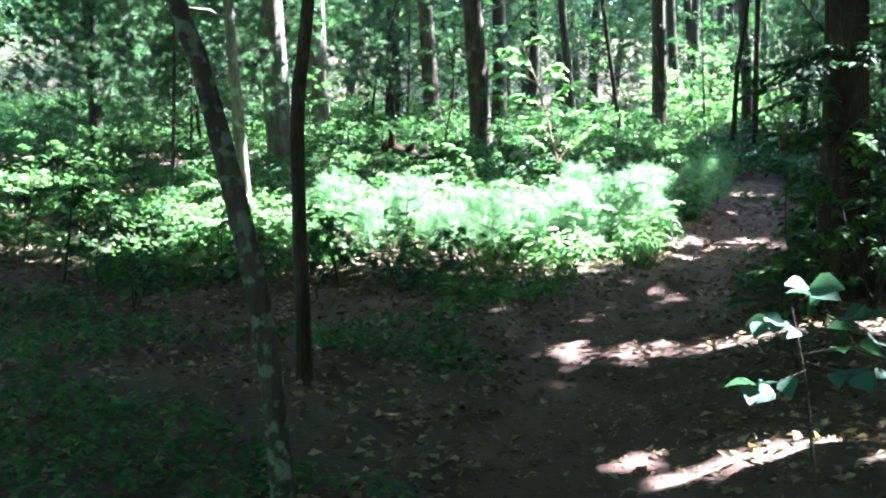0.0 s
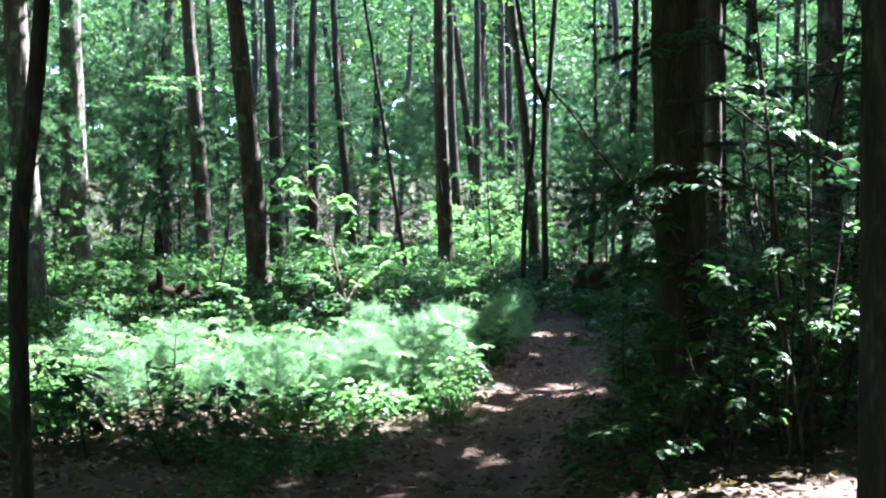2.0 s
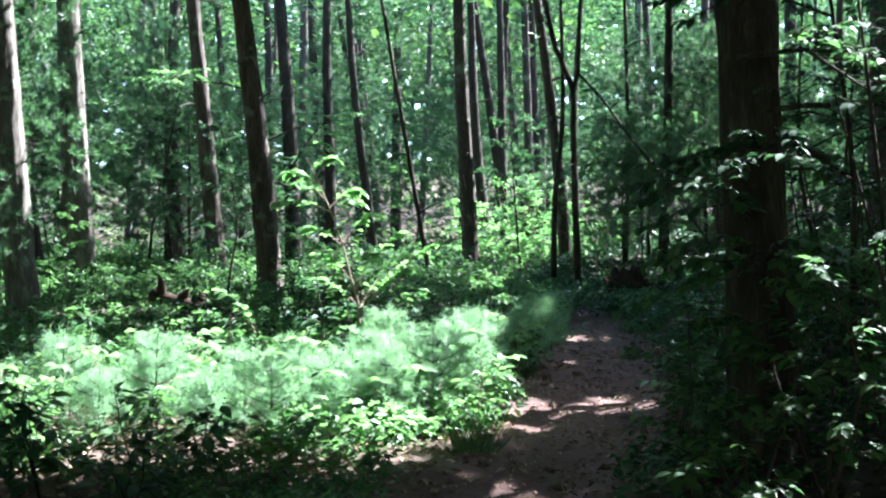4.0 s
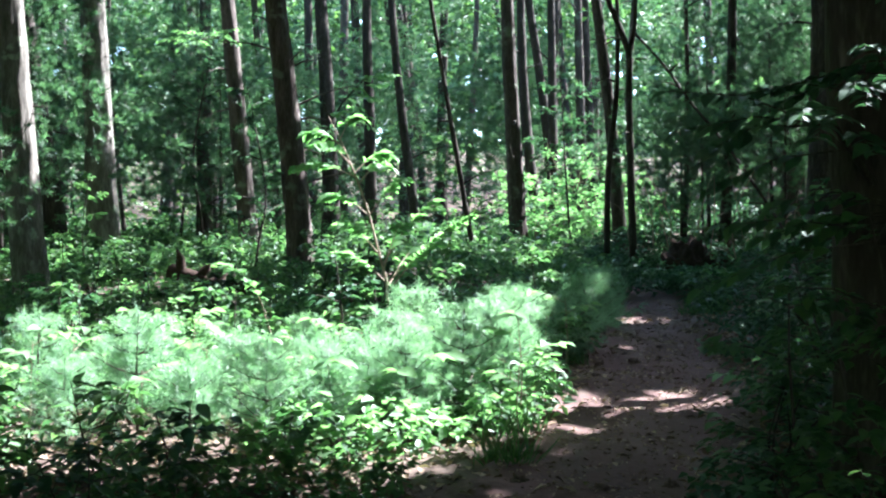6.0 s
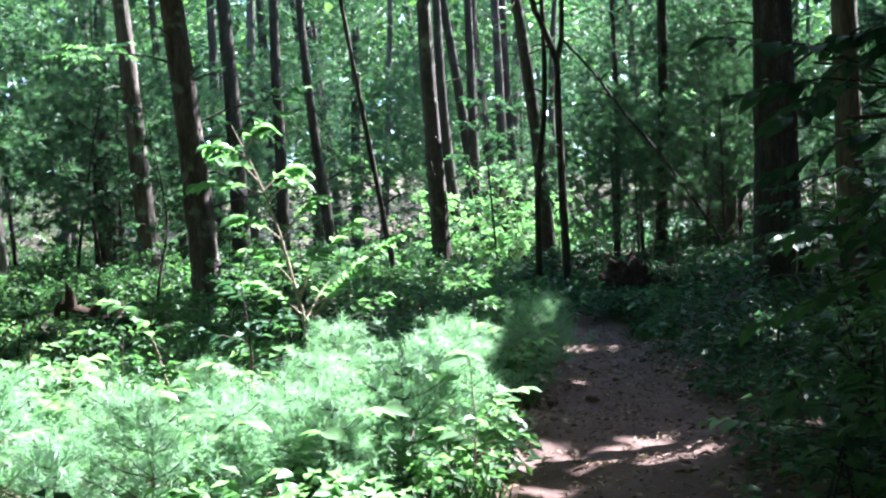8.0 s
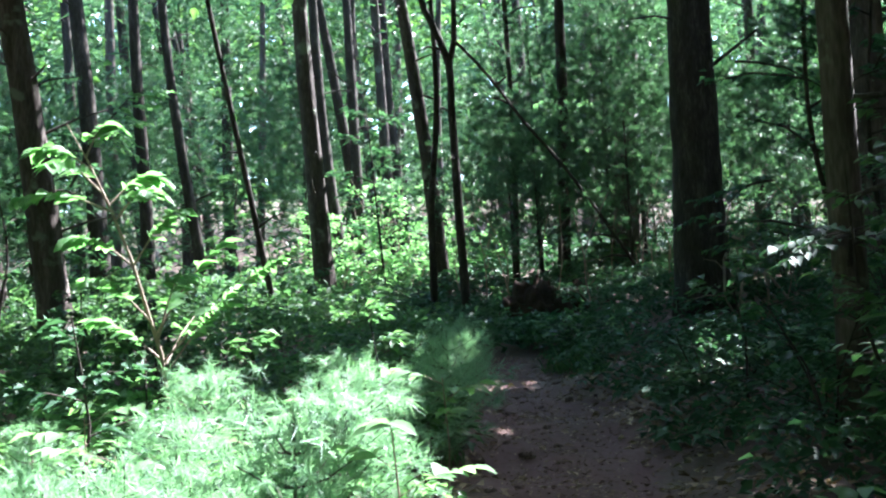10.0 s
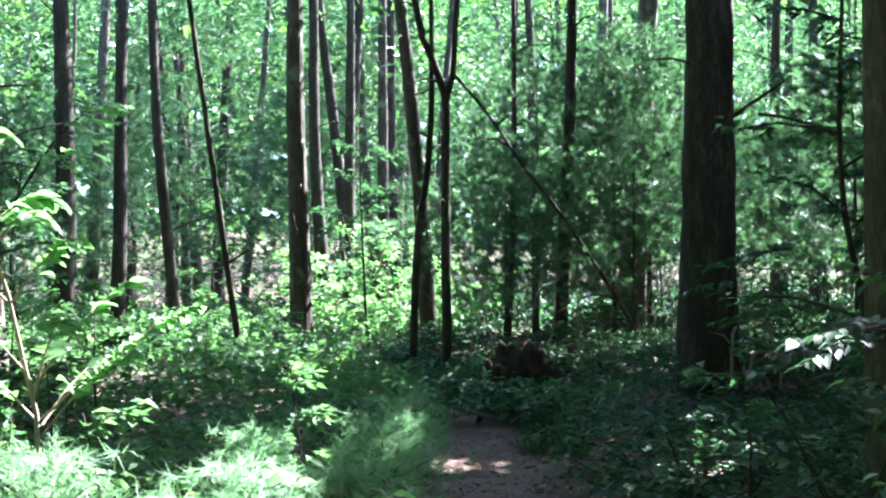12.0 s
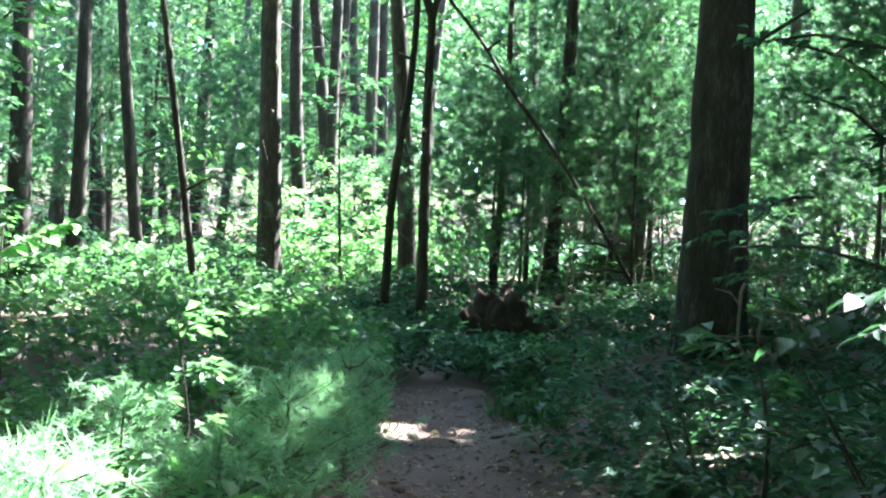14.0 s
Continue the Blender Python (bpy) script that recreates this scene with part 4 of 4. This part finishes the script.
bough("bright green leafy bough hanging from a dark trunk", -0.1, 29.0, 5.7, -0.9, -2.2, -0.5, 16, 0.15, LEAF_SUNLIT, 12)
bough("bright leafy bough climbing beside a pine trunk", 1.25, 24.6, 3.2, 0.9, -0.3, 1.2, 12, 0.13, LEAF_SUNLIT, 13)
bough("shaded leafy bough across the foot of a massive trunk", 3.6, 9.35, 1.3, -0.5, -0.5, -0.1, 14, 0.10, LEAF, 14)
bough("leafy bough low on a massive dark trunk", 3.35, 9.4, 2.2, 1.1, -0.9, -0.3, 8, 0.10, LEAF_SHADE, 16)
bough("leafy bough low on a massive dark trunk", 3.35, 9.35, 1.5, -0.6, -0.5, 0.2, 8, 0.10, LEAF_SHADE, 17)
bough("shaded leafy bough before a pine trunk", 9.6, 21.7, 2.7, -1.1, -0.5, -0.5, 10, 0.10, LEAF_SHADE, 26)
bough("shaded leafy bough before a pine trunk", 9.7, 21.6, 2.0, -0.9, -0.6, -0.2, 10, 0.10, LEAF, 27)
bough("bright leafy bough beside a pine trunk", 9.5, 22.2, 4.3, 1.3, -0.2, -0.5, 12, 0.13, LEAF_SUNLIT, 28)
bough("dark leafy bough hanging before a massive trunk", 3.7, 9.2, 2.9, -0.7, -0.5, -0.2, 12, 0.085, LEAF_SHADE, 31)
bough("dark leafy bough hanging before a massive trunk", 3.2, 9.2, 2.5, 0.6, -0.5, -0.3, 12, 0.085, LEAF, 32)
bough("dark leafy bough hanging before a massive trunk", 3.75, 9.2, 1.9, -0.75, -0.4, -0.1, 12, 0.085, LEAF_SHADE, 33)
bough("sunny leafy bough among far trunks", 12.2, 33.6, 5.4, -1.0, -1.2, 0.2, 18, 0.20, LEAF_SUNLIT, 18)
bough("sunny leafy bough among far trunks", 12.6, 32.8, 4.6, -1.2, -0.6, 0.0, 18, 0.20, LEAF_SUNLIT, 19)
bough("leafy bough beside a brown trunk", 5.3, 13.7, 2.3, 0.8, -0.4, -0.3, 10, 0.09, LEAF_SHADE, 21)

bough("leafy bough across a straight dark trunk", 5.65, 14.3, 1.8, 0.4, -0.6, -0.1, 12, 0.09, LEAF_SHADE, 23)
bough("leafy bough across a straight dark trunk", 5.6, 14.3, 1.4, -0.35, -0.6, 0.1, 12, 0.09, LEAF_SHADE, 24)

# leaning dead pole, pale dead stems and twigs on the bank
def deadwood(name, label, pts, r0, r1, mat, sub=0, seed=0):
    q = tagged(new(name), label, "dead wood")
    n = len(pts)
    o = np.array(pts[0], float)
    q.location = o
    loc = [np.array(p, float) - o for p in pts]
    Pile().add(*tube(loc, [r0 + (r1 - r0) * i / (n - 1) for i in range(n)], 9, 0.15, seed)).build("stem", [mat], q, True)
    r = random.Random(seed)
    for j in range(sub):
        i = r.randrange(n - 1)
        c = loc[i] + (loc[i + 1] - loc[i]) * r.random()
        e = c + np.array([r.uniform(-1, 1), r.uniform(-0.5, 0.5), r.uniform(-0.2, 0.8)]) * 0.5
        Pile().add(*tube([c, (c + e) / 2 + np.array([0.03, 0, 0.04]), e], [r1 * 0.9, r1 * 0.6, 0.003], 5)).build("twig", [mat], q, True)
    return q


deadwood("dead_pole", "dark dead pole leaning in the fork of a slim tree", [(6.92, 25.9, 5.40), (7.44, 25.9, 4.84), (7.95, 25.9, 4.15), (8.55, 25.9, 3.45), (9.3, 25.9, 2.4), (9.9, 25.9, gz(9.9, 25.9) - 0.03)], 0.022, 0.028, BARK_DARK, 6, 3)
deadwood("dead_sapling", "pale thin dead stem leaning among leaves", [(9.7, 31.6, 4.5), (9.35, 31.4, 3.9), (9.1, 31.2, 3.0), (8.85, 31.0, gz(8.85, 31) - 0.03)], 0.018, 0.03, TWIG, 4, 4)
for k in range(26):
    r = random.Random(900 + k)
    x, y = r.uniform(7.2, 11.5), r.uniform(22.0, 27.0)
    h = r.uniform(1.0, 1.9)
    deadwood("dead_twig", "grey dead twigs standing on the bank", [(x, y, gz(x, y) - 0.03), (x + r.uniform(-0.2, 0.2), y, gz(x, y) + h * 0.5), (x + r.uniform(-0.5, 0.5), y + r.uniform(-0.3, 0.3), gz(x, y) + h)], 0.013, 0.006, TWIG, 4, 30 + k)
for k, (dx, dz) in enumerate([(-0.2, 0.75), (0.3, 0.95), (0.45, 0.5), (-0.3, 0.45)]):
    x, y = 9.0 + 0.1 * k, 21.9
    deadwood("exposed_root", "pale exposed root curling at a pine foot", [(x, y, gz(x, y) + dz), (x + dx * 0.6, y - 0.15, gz(x, y) + dz * 0.9), (x + dx, y - 0.25, gz(x, y) + dz * 0.3), (x + dx * 0.7, y - 0.4, gz(x, y - 0.4) - 0.04)], 0.02, 0.014, TWIG, 2, 60 + k)
deadwood("fallen_log", "rotten brown fallen log in the undergrowth", [(-0.9, 22.6, gz(-0.9, 22.6) + 0.55), (-0.4, 22.4, gz(-0.4, 22.4) + 0.42), (0.3, 22.2, gz(0.3, 22.2) + 0.25)], 0.13, 0.11, ROT, 3, 70)
deadwood("fallen_branch", "dead branch lying beside the trail", [(2.9, 6.3, gz(2.9, 6.3) + 0.03), (2.6, 6.6, gz(2.6, 6.6) + 0.12), (2.2, 6.7, gz(2.2, 6.7) + 0.04)], 0.012, 0.008, TWIG, 6, 71)


# dark upturned root mound past the trail's rise
def mound(name, label, x, y, rx, ry, h, seed, mat):
    vs, fs = [], []
    nu, nv = 36, 14
    for j in range(nv + 1):
        t = j / nv
        for i in range(nu):
            a = 2 * math.pi * i / nu
            rad = math.cos(t * math.pi / 2) ** 0.7
            p = Vector((math.cos(a) * rad, math.sin(a) * rad, math.sin(t * math.pi / 2)))
            k = 1 + 0.5 * noise.noise(p * 2.1 + Vector((seed, 0, 0))) + 0.3 * noise.noise(p * 5 + Vector((0, seed, 0)))
            vs.append((p.x * rx * k, p.y * ry * k, p.z * h * k - 0.12))
    for j in range(nv):
        for i in range(nu):
            i2 = (i + 1) % nu
            fs.append((j * nu + i, j * nu + i2, (j + 1) * nu + i2))
            fs.append((j * nu + i, (j + 1) * nu + i2, (j + 1) * nu + i))
    ob = ob_mesh(name, vs, fs, [mat], smooth=True)
    ob.location = (x, y, gz(x, y))
    return tagged(ob, label, "mound")


mound("root_mound", "brown upturned root plate with bare soil", 7.3, 24.2, 0.46, 0.40, 0.68, 3.0, ROT)
mound("root_mound", "low dark mound of rotten wood and soil", 8.3, 25.6, 0.9, 0.6, 0.4, 8.0, ROT)
mound("stump", "small dark rotten stump beside the trail", 1.55, 12.0, 0.13, 0.13, 0.24, 5.0, ROT)


# ---- trail details ----
def grass_tuft(x, y, n, h, seed):
    r = np.random.default_rng(seed)
    P = np.stack([r.normal(0, 0.09, n), r.normal(0, 0.09, n), np.zeros(n)], 1)
    D = unit(np.stack([r.normal(0, 0.5, n), r.normal(0, 0.5, n), np.ones(n)], 1))
    L = r.uniform(0.5, 1.0, n) * h
    v, f = leaf_arrays(P, D, r.normal(0, 1, (n, 3)), L, np.full(n, 0.008))
    ob = ob_mesh("grass_tuft", v, f, [LEAF])
    ob.location = (x, y, gz(x, y) - 0.02)
    return tagged(ob, "small tuft of green grass at the trail edge", "grass", "grass tufts")


for k, (x, y) in enumerate([(6.25, 19.8), (6.35, 20.3), (6.75, 21.8), (6.9, 21.95), (6.6, 21.6), (7.0, 21.7), (6.5, 20.6), (6.3, 20.9), (4.9, 20.3), (4.75, 19.6), (4.9, 21.0), (2.0, 11.3), (2.15, 12.1), (3.4, 15.8)]):
    grass_tuft(x, y, 70, 0.30, 800 + k)
rp = random.Random(77)
for k in range(60):
    y = rp.uniform(2.0, 20.0)
    x = float(trail_x(y)) + rp.uniform(-0.9, 0.9)
    s = rp.uniform(0.02, 0.055)
    st = mound("stone", "small brown stone lying on the trail", x, y, s, s * rp.uniform(0.7, 1.0), s * 0.8, k * 1.7, SOIL)
    st.location.z += 0.11
    tagged(st, "", "stone", "stones on the trail")
